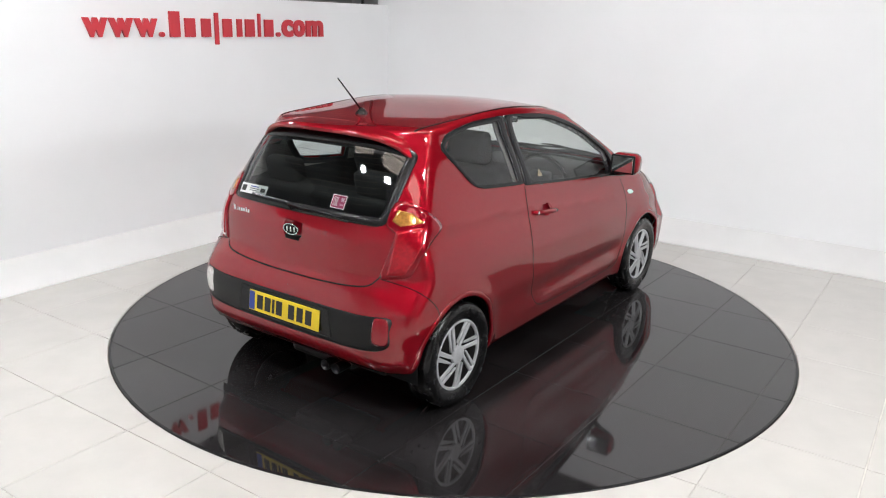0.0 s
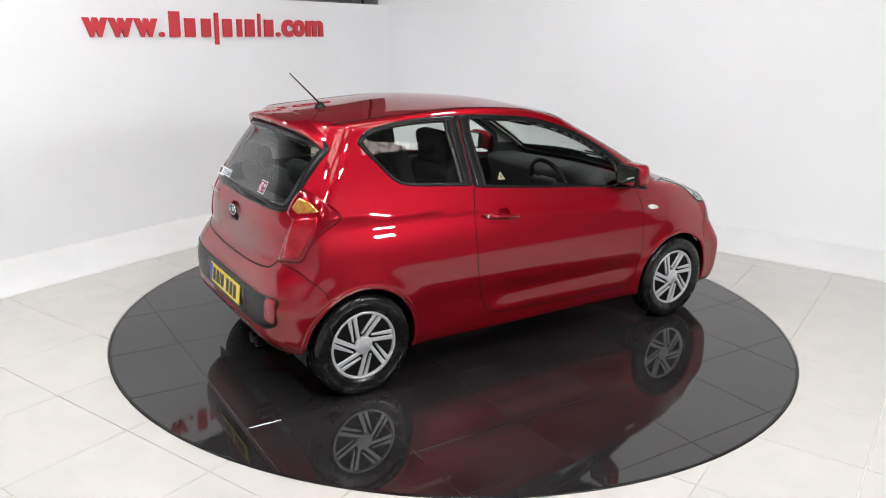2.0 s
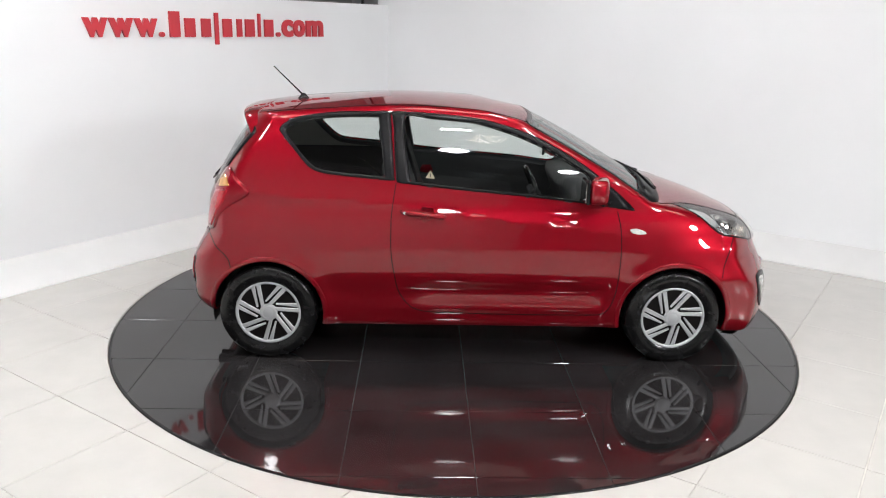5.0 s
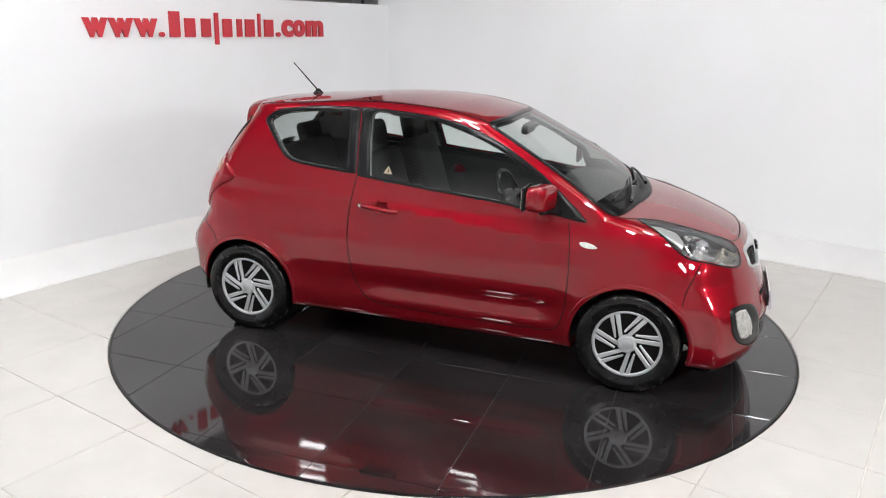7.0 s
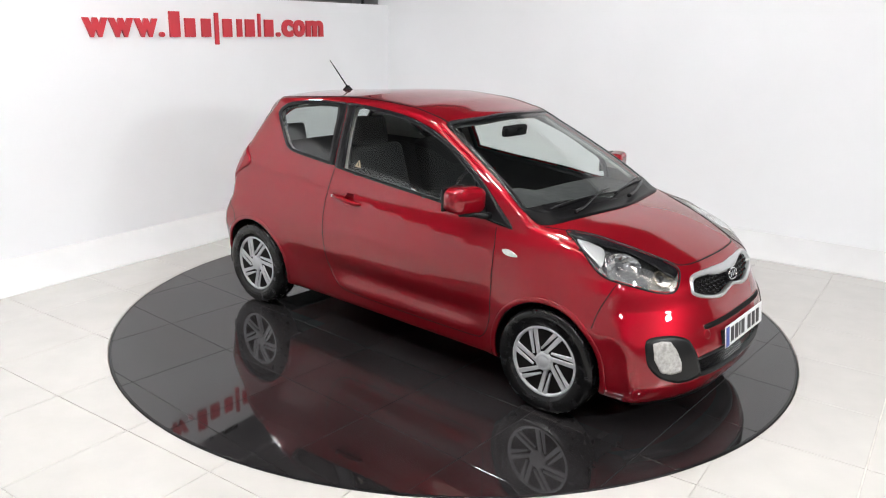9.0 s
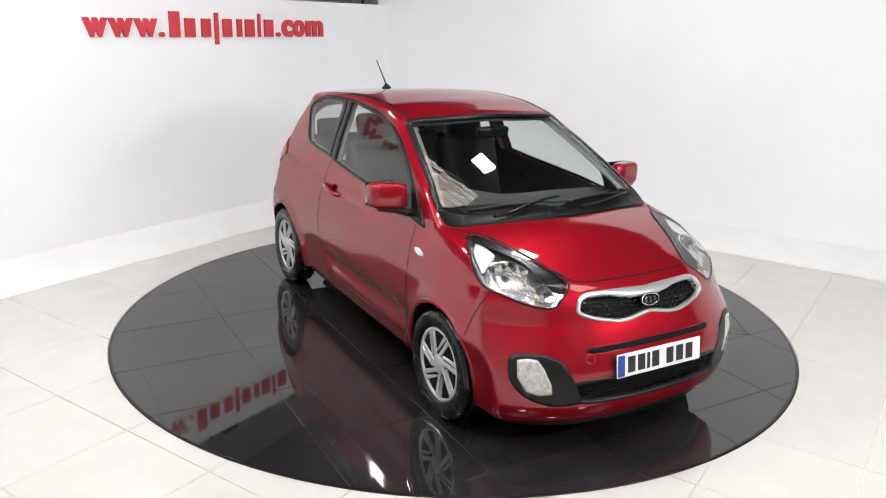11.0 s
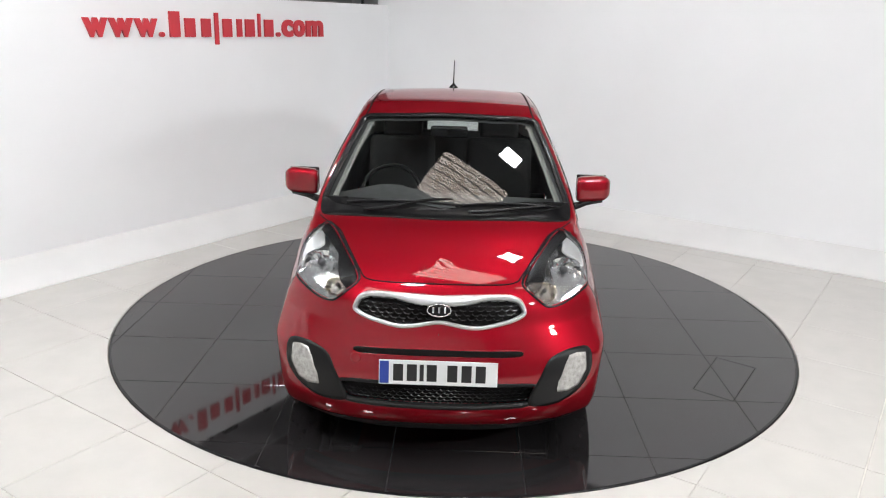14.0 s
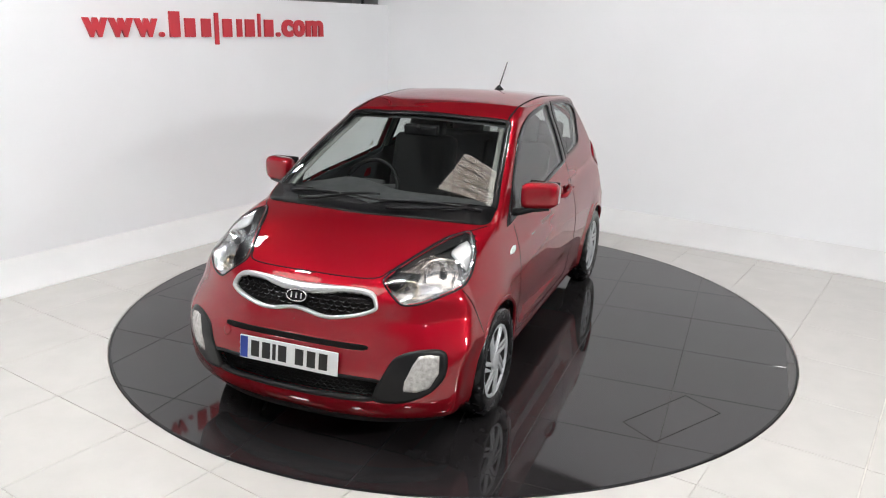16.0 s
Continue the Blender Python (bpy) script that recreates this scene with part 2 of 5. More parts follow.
TAIL_P = [(0.18, -0.325), (0.26, -0.41), (0.36, -0.478), (0.5, -0.478), (0.6, -0.46), (0.66, -0.438), (0.72, -0.417), (0.9, -0.408),
          (0.98, -0.38), (1.1, -0.318), (1.2, -0.264), (1.3, -0.20), (1.38, -0.145), (1.5, -0.09)]
SIDE_P = [(0.15, 0.705), (0.22, 0.737), (0.30, 0.752), (0.42, 0.764), (0.55, 0.784), (0.66, 0.784), (0.78, 0.768), (0.85, 0.750),
          (0.92, 0.724), (1.0, 0.704), (1.07, 0.683), (1.25, 0.615), (1.36, 0.567), (1.43, 0.545), (1.50, 0.477)]
K = [0.3544, 2.8190, 0.1914, 4.2150, 9.5221, 0.0995, 0.0261, 0.01, 0.01, 0.0269]
CREASE = curve([(-0.3, 0.98), (-0.13, 0.975), (0.25, 0.962), (0.72, 0.930), (1.15, 0.878), (1.46, 0.850), (1.95, 0.800), (2.3, 0.74)])
TOP, NOSE, TAIL, SIDE = curve(TOP_P), curve(NOSE_P), curve(TAIL_P), curve(SIDE_P)


def body(P, soft=0.012):
    """Below 0 inside the car's body, above 0 outside; about metres."""
    x, y, z = P[..., 0], np.abs(P[..., 1]), P[..., 2]
    w = SIDE(z)
    pinch = K[8] * np.clip((0.25 - x) / 0.6, 0, 1) ** 2 + K[9] * np.clip((x - 1.6) / 0.9, 0, 1.4) ** 2 * np.clip((z - 0.7) / 0.25, 0, 1)
    pinch = pinch + 0.045 * np.clip((x - 2.25) / 0.35, 0, 1.15) ** 2 * np.clip((z - 0.52) / 0.25, 0, 1)
    for hx in (0.0, 2.385):
        r = np.hypot(x - hx, z - 0.285)
        pinch = pinch - 0.014 * np.exp(-((r - 0.33) / 0.06) ** 2)
    along = np.clip((x + 0.25) / 0.2, 0, 1) * np.clip((2.25 - x) / 0.4, 0, 1)
    pinch = pinch - 0.009 * np.exp(-np.abs(z - CREASE(x)) / 0.045) * along
    door = np.clip((x - 0.70) / 0.25, 0, 1) * np.clip((2.02 - x) / 0.15, 0, 1)
    pinch = pinch + door * (0.011 * np.exp(-((z - 0.425) / 0.05) ** 2) - 0.007 * np.exp(-((z - 0.325) / 0.028) ** 2))
    side = (y - (w - pinch)) * 0.95
    square = 1 - 0.20 * np.clip((0.64 - z) / 0.14, 0, 1)
    nose = (x - (NOSE(z) - K[0] * square * (y / 0.80) ** K[1])) * 0.8
    tail = ((TAIL(z) + K[2] * (y / (w + 0.02)) ** (K[3] + (K[4] - K[3]) * np.clip((0.75 - z) / 0.15, 0, 1))) - x) * 0.85
    bow = K[5] * (y / 0.65) ** 2 * np.clip((x - 1.2) / 0.3, 0, 1)
    crown = K[6] * (y / 0.55) ** 2 * np.clip((2.3 - x) / 0.7, 0.4, 1) + K[7] * np.clip((x - 2.1) / 0.5, 0, 1) * (y / 0.6) ** 2.5
    top = (z - (TOP(x + bow) - crown)) * 0.85
    under = 0.19 - 0.02 * np.clip((x - 2.6) / 0.3, 0, 1) + 0.078 * np.clip((-0.08 - x) / 0.2, 0, 1) - z
    return soft * np.log(sum(np.exp(np.clip(v / soft, -60, 60)) for v in (side, nose, tail, top, under)))


def skin(O, D, far=2.2):
    """Where rays from inside (O, along D) leave the body."""
    lo, hi = np.zeros(len(O)), np.full(len(O), far)
    for _ in range(32):
        mid = (lo + hi) / 2
        inside = body(O + D * mid[:, None]) < 0
        lo, hi = np.where(inside, mid, lo), np.where(inside, hi, mid)
    return O + D * lo[:, None]

# ---- the showroom bay ----
WV, WU, FAR_V, FAR_U = -2.95, 3.01, 6.2, -6.4
COVE, COVE_Z = 0.325, 0.172      # the sloped skirting: how far it reaches into the room, and how high
PLAIN_TOP = 3.0
RIM = 2.223
tagged(room_box("wall_sign", WV - 0.15, WV, FAR_U, WU + 0.15, 0.0, 2.10, WALL), "white painted partition wall that carries the red sign", kind="structure")
tagged(room_box("wall_plain", WV - 0.15, FAR_V, WU, WU + 0.15, 0.0, PLAIN_TOP, WALL), "smooth white painted plain wall", kind="structure")
tagged(room_box("wall_far", WV - 3.2, WV - 3.0, FAR_U, WU + 3.0, 0.0, CEIL, BEYOND), "pale wall beyond the partition", kind="structure")
tagged(room_box("wall_beyond", WV - 3.0, FAR_V + 0.15, WU + 2.85, WU + 3.0, 0.0, CEIL, BEYOND), "pale grey wall beyond the corner", kind="structure")
# two walls out of view, added to shape reflections and bounced light
tagged(room_box("wall_side", FAR_V, FAR_V + 0.15, FAR_U, WU + 2.85, 0.0, CEIL, SIDE_WALL), "unseen wall added to close the room, dark to deepen the car's reflections", kind="structure")
tagged(room_box("wall_back", WV - 3.2, FAR_V + 0.15, FAR_U - 0.15, FAR_U, 0.0, CEIL, FAR_WALL), "unseen wall added behind the camera, its grey set for fill and reflections", kind="structure")
tagged(room_box("ceiling", WV - 3.2, FAR_V + 0.15, FAR_U - 0.15, WU + 3.0, CEIL, CEIL + 0.1, CEILING), "dark grey industrial roof lining", kind="structure")


def skirting(name, along_sign):
    """A sloped white skirting, mitred at the corner: (reach, height) from the floor up to the wall."""
    prof = [(COVE, 0.0), (COVE, 0.007), (COVE - 0.005, 0.011)]
    prof += [(COVE * (1 - t), 0.011 + (COVE_Z - 0.011) * (0.86 * t + 0.14 * t * t)) for t in np.linspace(0.06, 1.0, 9)] + [(0.0, 0.0)]
    bm = bmesh.new()
    ends = []
    for far in (True, False):
        row = []
        for d, z in prof:
            d = max(float(d), 0.002)
            q = (WV + d, FAR_U if far else WU - d, float(z)) if along_sign else (FAR_V if far else WV + d, WU - d, float(z))
            row.append(bm.verts.new(ROOM @ Vector(q)))
        ends.append(row)
    A, B = ends
    for k in range(len(prof)):
        m = (k + 1) % len(prof)
        bm.faces.new((A[k], A[m], B[m], B[k]))
    bm.faces.new(A)
    bm.faces.new(B)
    return tagged(part(name, bm, PLINTH), "white sloped skirting along the wall's foot", kind="structure")


skirting("baseboard_sign_wall", True)
skirting("baseboard_plain_wall", False)


def ring_floor():
    """The screed round the turntable's pit, under the tiles."""
    bm = bmesh.new()
    n = 128
    inner, outer = [], []
    for i in range(n):
        a = 2 * math.pi * i / n
        c, s = math.cos(a), math.sin(a)
        inner.append(bm.verts.new(((RIM + 0.006) * c, (RIM + 0.006) * s, -0.004)))
        outer.append(bm.verts.new((14 * c, 14 * s, -0.004)))
    for i in range(n):
        j = (i + 1) % n
        bm.faces.new((inner[i], outer[i], outer[j], inner[j]))
    low = [bm.verts.new((q.co.x, q.co.y, -0.12)) for q in inner]
    for i in range(n):
        j = (i + 1) % n
        bm.faces.new((inner[i], inner[j], low[j], low[i]))
    bm.faces.new(low)
    return part("floor", bm, GROUT)


FLOOR = tagged(ring_floor(), "floor of large cream tiles with thin grey joints", kind="structure")


def clip_poly(poly, inside, cut):
    out = []
    for i, q in enumerate(poly):
        r = poly[(i + 1) % len(poly)]
        if inside(q):
            out.append(q)
        if inside(q) != inside(r):
            out.append(cut(q, r))
    return out


def flat_tile(name, corners, z0, z1, material, parent, lip=0.0015):
    """A tile of a given outline, its upper edge a little broken."""
    n = len(corners)
    cx, cy = sum(q[0] for q in corners) / n, sum(q[1] for q in corners) / n
    inset = [(cx + (x - cx) * (1 - lip / 0.3), cy + (y - cy) * (1 - lip / 0.3)) for x, y in corners]
    verts = [(x, y, z0) for x, y in corners] + [(x, y, z1 - lip) for x, y in corners] + [(x, y, z1) for x, y in inset]
    faces = [tuple(range(2 * n, 3 * n))]
    for i in range(n):
        j = (i + 1) % n
        faces += [(i, j, n + j, n + i), (n + i, n + j, 2 * n + j, 2 * n + i)]
    return from_arrays(name, verts, faces, material, parent, smooth=False)


def dense(corners, step=0.05):
    out = []
    for i, q in enumerate(corners):
        r = corners[(i + 1) % len(corners)]
        k = max(1, int(math.dist(q, r) / step))
        out += [(q[0] + (r[0] - q[0]) * a / k, q[1] + (r[1] - q[1]) * a / k) for a in range(k)]
    return out


def outside_ring(poly, radius):
    """A tile's outline cut by the round pit: what lies in it is pushed out to the rim."""
    pts = dense(poly, 0.02)
    if all(math.hypot(*q) < radius for q in pts):
        return None
    if all(math.hypot(*q) > radius for q in pts):
        return poly
    keep = []
    for i, q in enumerate(pts):
        r = pts[(i + 1) % len(pts)]
        qi, ri = math.hypot(*q) > radius, math.hypot(*r) > radius
        if qi:
            keep.append(q)
        if qi != ri:
            lo, hi = (q, r) if not qi else (r, q)
            for _ in range(20):
                m = ((lo[0] + hi[0]) / 2, (lo[1] + hi[1]) / 2)
                lo, hi = (lo, m) if math.hypot(*m) > radius else (m, hi)
            keep.append(hi)
            if qi:
                keep.append("arc")
    out = []
    for i, q in enumerate(keep):
        if q == "arc":
            a, b = keep[i - 1], keep[(i + 1) % len(keep)]
            t0, t1 = math.atan2(a[1], a[0]), math.atan2(b[1], b[0])
            d = (t1 - t0 + math.pi) % (2 * math.pi) - math.pi
            k = max(2, int(abs(d) / 0.03))
            out += [(radius * math.cos(t0 + d * j / k), radius * math.sin(t0 + d * j / k)) for j in range(1, k)]
        else:
            out.append(q)
    return out


def tiled_floor():
    w, j = 0.60, 0.0016
    for a in range(-5, 11):
        for b in range(-11, 5):
            v0, u0 = 0.25 + w * a, 0.07 + w * b
            v1, u1 = min(v0 + w, FAR_V), min(u0 + w, WU - COVE + 0.004)
            v0, u0 = max(v0, WV + COVE - 0.004), max(u0, FAR_U)
            if v1 - v0 < 0.02 or u1 - u0 < 0.02 or u0 < -4.8 or v0 > 4.9:
                continue
            gap = 0.006 if abs(v0 - 2.65) < 0.01 else j
            c = [place(v, u, 0) for v, u in ((v0 + gap, u0 + j), (v1 - j, u0 + j), (v1 - j, u1 - j), (v0 + gap, u1 - j))]
            poly = outside_ring([(q.x, q.y) for q in c], RIM + 0.008)
            if poly and len(poly) > 2:
                # fan faces need a convex outline: cut pieces are strips between the outline and its rim
                flat_tile("tile", poly, -0.004, 0.0, TILE, FLOOR)


def turntable_disc():
    top = new("turntable")
    tagged(top, "round turntable of polished black tiles set in the floor", "turntable")
    bm = bmesh.new()
    n = 160
    prof = [(RIM - 0.012, 0.0005), (RIM - 0.003, 0.0), (RIM, -0.003), (RIM, -0.05)]
    spun(prof, n, "z", bm)
    part("rim", bm, SATIN, top, "thin dark metal rim")
    bm = bmesh.new()
    bm.faces.new([bm.verts.new(((RIM - 0.004) * math.cos(2 * math.pi * i / n), (RIM - 0.004) * math.sin(2 * math.pi * i / n), -0.0022)) for i in range(n)])
    part("deck", bm, DARK_GROUT, top)
    w, j = 0.605, 0.0016
    for a in range(-5, 5):
        for b in range(-5, 5):
            x0, y0 = 0.03 + w * a, -0.86 + w * b
            c = [(x0 + j, y0 + j), (x0 + w - j, y0 + j), (x0 + w - j, y0 + w - j), (x0 + j, y0 + w - j)]
            R = RIM - 0.013
            if all(math.hypot(*q) < R for q in c):
                poly = c
            else:
                pts = [q for q in dense(c, 0.01) if math.hypot(*q) < R]
                if len(pts) < 6:
                    continue
                rim = []
                arc = [(R * math.cos(k * 0.02), R * math.sin(k * 0.02)) for k in range(315)]
                rim = [q for q in arc if x0 + j < q[0] < x0 + w - j and y0 + j < q[1] < y0 + w - j]
                allp = pts + rim
                mx, my = sum(q[0] for q in allp) / len(allp), sum(q[1] for q in allp) / len(allp)
                poly = sorted(allp, key=lambda q: math.atan2(q[1] - my, q[0] - mx))
            flat_tile("tile", poly, -0.002, 0.0, BLACK_TILE, top, 0.0006)
    return top


TABLE = turntable_disc()
tiled_floor()

# ---- the car ----
CAR = tagged(new("car"), "glossy metallic red three-door small hatchback on the turntable", "car")
HX, HZ, ARCH = (0.0, 2.385), 0.285, 0.322


def normals(P, h=0.004):
    g = np.stack([body(P + e) - body(P - e) for e in np.eye(3) * h], -1)
    return g / np.maximum(np.linalg.norm(g, axis=-1, keepdims=True), 1e-9)


def onto(P, n, back=0.3):
    """Points pushed along n to lie on the skin."""
    n = np.array(n, float) / np.linalg.norm(n)
    for b in (back,):
        O = P - n * b
    return skin(O, np.tile(n, (len(P), 1)), 1.2)


def loop(points, count=96, smooth=True):
    """A closed outline through points, evenly spaced."""
    p = np.array(points, float)
    m = len(p)
    out = []
    for i in range(m):
        a, b, c, d = p[i - 1], p[i], p[(i + 1) % m], p[(i + 2) % m]
        for s in np.linspace(0, 1, 24, endpoint=False):
            if smooth:
                t0, t1 = (c - a) * 0.42, (d - b) * 0.42
                out.append((1 + 2 * s) * (1 - s) ** 2 * b + s * (1 - s) ** 2 * t0 + s * s * (3 - 2 * s) * c + s * s * (s - 1) * t1)
            else:
                out.append(b + (c - b) * s)
    out = np.array(out)
    seg = np.linalg.norm(np.roll(out, -1, 0) - out, axis=1)
    at = np.concatenate([[0], np.cumsum(seg)])
    full = np.vstack([out, out[:1]])
    t = np.linspace(0, at[-1], count, endpoint=False)
    return np.stack([np.interp(t, at, full[:, k]) for k in range(3)], 1)


def axes(n):
    n = Vector(n).normalized()
    e = n.cross(Vector((0, 0, 1)))
    e = e.normalized() if e.length > 0.1 else Vector((1, 0, 0))
    return np.array(e), np.array(n.cross(e))


def inset(L, n, width):
    """The outline moved inwards in the plane across n."""
    e, f = axes(n)
    q = np.stack([L @ e, L @ f], 1)
    t = np.roll(q, -2, 0) - np.roll(q, 2, 0)
    t /= np.maximum(np.linalg.norm(t, axis=1, keepdims=True), 1e-9)
    area = 0.5 * np.sum(q[:, 0] * np.roll(q[:, 1], -1) - np.roll(q[:, 0], -1) * q[:, 1])
    s = 1 if area > 0 else -1
    d = np.stack([-t[:, 1], t[:, 0]], 1) * s * width
    return L + d[:, :1] * e + d[:, 1:] * f


def match(A, B, n):
    """For each point of A the point of outline B that lies on the way to B's middle."""
    e, f = axes(n)
    D_ = loop(B, 1200, False)
    c = D_.mean(0)
    ang = lambda Q: np.arctan2((Q - c) @ f, (Q - c) @ e)
    a, b = ang(A), ang(D_)
    d = np.abs((a[:, None] - b[None] + np.pi) % (2 * np.pi) - np.pi)
    return D_[d.argmin(1)]


def patch(name, L, n, material, parent, off=0.003, rings=9, label="", skirt=0.012, sink=None, reflect=False):
    """A panel that follows the skin inside an outline, proud of it by off, with a turned-in edge."""
    c = L.mean(0)
    levels = [L]
    for k in range(1, rings):
        levels.append(c + (L - c) * (1 - (k / rings)))
    levels.append(np.tile(c, (1, 1)))
    P = onto(np.vstack(levels), n)
    N = normals(P)
    m = len(L)
    lift = np.full(len(P), off)
    if sink:
        r = np.concatenate([np.full(m, 1 - k / rings) for k in range(rings)] + [[0.0]])
        lift = lift + sink * (1 - np.clip(r, 0, 1) ** 4)
    P = P + N * lift[:, None]
    V_ = list(P)
    faces = []
    for k in range(rings - 1):
        for i in range(m):
            j = (i + 1) % m
            faces.append((k * m + i, k * m + j, (k + 1) * m + j, (k + 1) * m + i))
    for i in range(m):
        faces.append(((rings - 1) * m + i, (rings - 1) * m + (i + 1) % m, rings * m))
    if skirt:
        base = len(V_)
        V_ += list(P[:m] - N[:m] * skirt)
        faces += [(base + i, base + (i + 1) % m, (i + 1) % m, i) for i in range(m)]
    V_ = np.array(V_)
    if reflect:
        V_ = V_ * (1, -1, 1)
    e, f = axes(n)
    q = np.stack([L @ e, L @ f], 1)
    area = np.sum(q[:, 0] * np.roll(q[:, 1], -1) - np.roll(q[:, 0], -1) * q[:, 1])
    if (area < 0) != reflect:
        faces = [x[::-1] for x in faces]
    return from_arrays(name, V_, faces, material, parent, label)


def band(name, A, B, n, material, parent, off=0.003, steps=3, label="", skirt=0.008, reflect=False, closed=True, bulge=0.0):
    """A strip between two outlines of equal count, lying on the skin."""
    m = len(A)
    levels = [A + (B - A) * k / steps for k in range(steps + 1)]
    P = onto(np.vstack(levels), n)
    N = normals(P)
    lift = np.concatenate([np.full(m, off + bulge * math.sin(math.pi * k / steps)) for k in range(steps + 1)])
    P = P + N * lift[:, None]
    V_ = list(P)
    faces = []
    run = m if closed else m - 1
    for k in range(steps):
        for i in range(run):
            j = (i + 1) % m
            faces.append((k * m + i, k * m + j, (k + 1) * m + j, (k + 1) * m + i))
    for edge, flip in ((0, 1), (steps * m, 0)):
        base = len(V_)
        V_ += list(P[edge:edge + m] - N[edge:edge + m] * skirt)
        for i in range(run):
            j = (i + 1) % m
            q = (base + i, base + j, edge + j, edge + i)
            faces.append(q if flip else q[::-1])
    V_ = np.array(V_)
    if reflect:
        V_ = V_ * (1, -1, 1)
    ob = from_arrays(name, V_, faces, material, parent, label)
    bm = bmesh.new()
    bm.from_mesh(ob.data)
    bmesh.ops.recalc_face_normals(bm, faces=bm.faces)
    bm.to_mesh(ob.data)
    bm.free()
    return ob


def seam(points, n, parent, width=0.005, off=0.0022, reflect=False, name="shut_line", smooth=True):
    """A dark joint line along the skin."""
    p = np.array(points, float)
    if smooth and len(p) > 2:
        t = np.arange(len(p))
        s = np.linspace(0, len(p) - 1, len(p) * 10)
        p = np.stack([curve(list(zip(t, p[:, k])))(s) for k in range(3)], 1)
    d = np.gradient(p, axis=0)
    w = np.cross(d, np.array(n, float))
    w /= np.maximum(np.linalg.norm(w, axis=1, keepdims=True), 1e-9)
    return band(name, p - w * width / 2, p + w * width / 2, n, GAP, parent, off, 1, skirt=0.004, reflect=reflect, closed=False)


def inside(P, L, n):
    """Which points lie within the outline, seen along n."""
    e, f = axes(n)
    q = np.stack([L @ e, L @ f], 1)
    x, y = P @ e, P @ f
    hit = np.zeros(len(P), bool)
    for i in range(len(q)):
        (x0, y0), (x1, y1) = q[i - 1], q[i]
        if y0 != y1:
            hit ^= ((y0 > y) != (y1 > y)) & (x < (x1 - x0) * (y - y0) / (y1 - y0) + x0)
    return hit


SIDE_N, NOSE_N, TAIL_N = (0, -1, 0), (1, 0, 0), (-1, 0, 0)
SCREEN_N, HATCH_N, LAMP_N, TAILLAMP_N, FOG_N = (0.5, 0, 0.87), (-0.85, 0, 0.5), (0.62, -0.62, 0.48), (-0.62, -0.75, 0.2), (0.72, -0.69, 0)

# outlines on the skin, for the near side where a pair exists
Q_FRAME = loop([(0.070, -0.58, 1.338), (0.155, -0.556, 1.395), (0.385, -0.542, 1.429), (0.60, -0.54, 1.437), (0.690, -0.54, 1.437), (0.702, -0.56, 1.40),
                (0.726, -0.67, 1.10), (0.722, -0.683, 1.066), (0.60, -0.68, 1.072), (0.341, -0.674, 1.096), (0.244, -0.663, 1.128), (0.160, -0.629, 1.215), (0.085, -0.588, 1.300)], 112)
D_FRAME = loop([(0.704, -0.54, 1.437), (0.940, -0.544, 1.432), (1.213, -0.552, 1.408), (1.428, -0.568, 1.355), (1.612, -0.598, 1.282), (1.828, -0.643, 1.160),
                (1.984, -0.687, 1.042), (2.105, -0.712, 0.937), (2.095, -0.714, 0.922), (1.866, -0.712, 0.952), (1.561, -0.707, 0.984), (1.128, -0.699, 1.018), (0.80, -0.688, 1.048),
                (0.742, -0.688, 1.056), (0.735, -0.67, 1.09), (0.712, -0.56, 1.40)], 140)
Q_GLASS = loop([(0.100, -0.58, 1.335), (0.175, -0.556, 1.375), (0.385, -0.542, 1.407), (0.62, -0.54, 1.413), (0.632, -0.55, 1.40),
                (0.668, -0.67, 1.10), (0.655, -0.683, 1.086), (0.341, -0.674, 1.113), (0.262, -0.663, 1.14), (0.185, -0.629, 1.215), (0.115, -0.588, 1.300)], 112)
D_GLASS = loop([(0.782, -0.55, 1.408), (0.94, -0.544, 1.408), (1.20, -0.56, 1.384), (1.42, -0.58, 1.328), (1.60, -0.6, 1.256), (1.77, -0.64, 1.158), (1.845, -0.66, 1.105),
                (1.856, -0.7, 0.974), (1.561, -0.706, 1.000), (1.129, -0.696, 1.033), (0.83, -0.69, 1.062), (0.818, -0.68, 1.08)], 140)
SCREEN = loop([(1.49, -0.505, 1.398), (1.53, -0.25, 1.416), (1.535, 0, 1.42), (1.53, 0.25, 1.416), (1.49, 0.505, 1.398), (1.60, 0.55, 1.33), (1.775, 0.592, 1.221), (1.95, 0.628, 1.115), (2.135, 0.665, 0.995),
               (2.20, 0.60, 0.99), (2.285, 0.40, 0.985), (2.335, 0, 0.985), (2.285, -0.40, 0.985), (2.20, -0.60, 0.99), (2.135, -0.665, 0.995), (1.95, -0.628, 1.115), (1.775, -0.592, 1.221), (1.60, -0.55, 1.33)], 160)
COWL = loop([(2.13, -0.655, 0.995), (2.2, -0.575, 1.0), (2.26, -0.38, 1.0), (2.30, 0, 1.0), (2.26, 0.38, 1.0), (2.2, 0.575, 1.0), (2.13, 0.655, 0.995), (2.26, 0.64, 0.962), (2.32, 0.45, 0.97), (2.385, 0, 0.98), (2.32, -0.45, 0.97), (2.26, -0.64, 0.962)], 120)
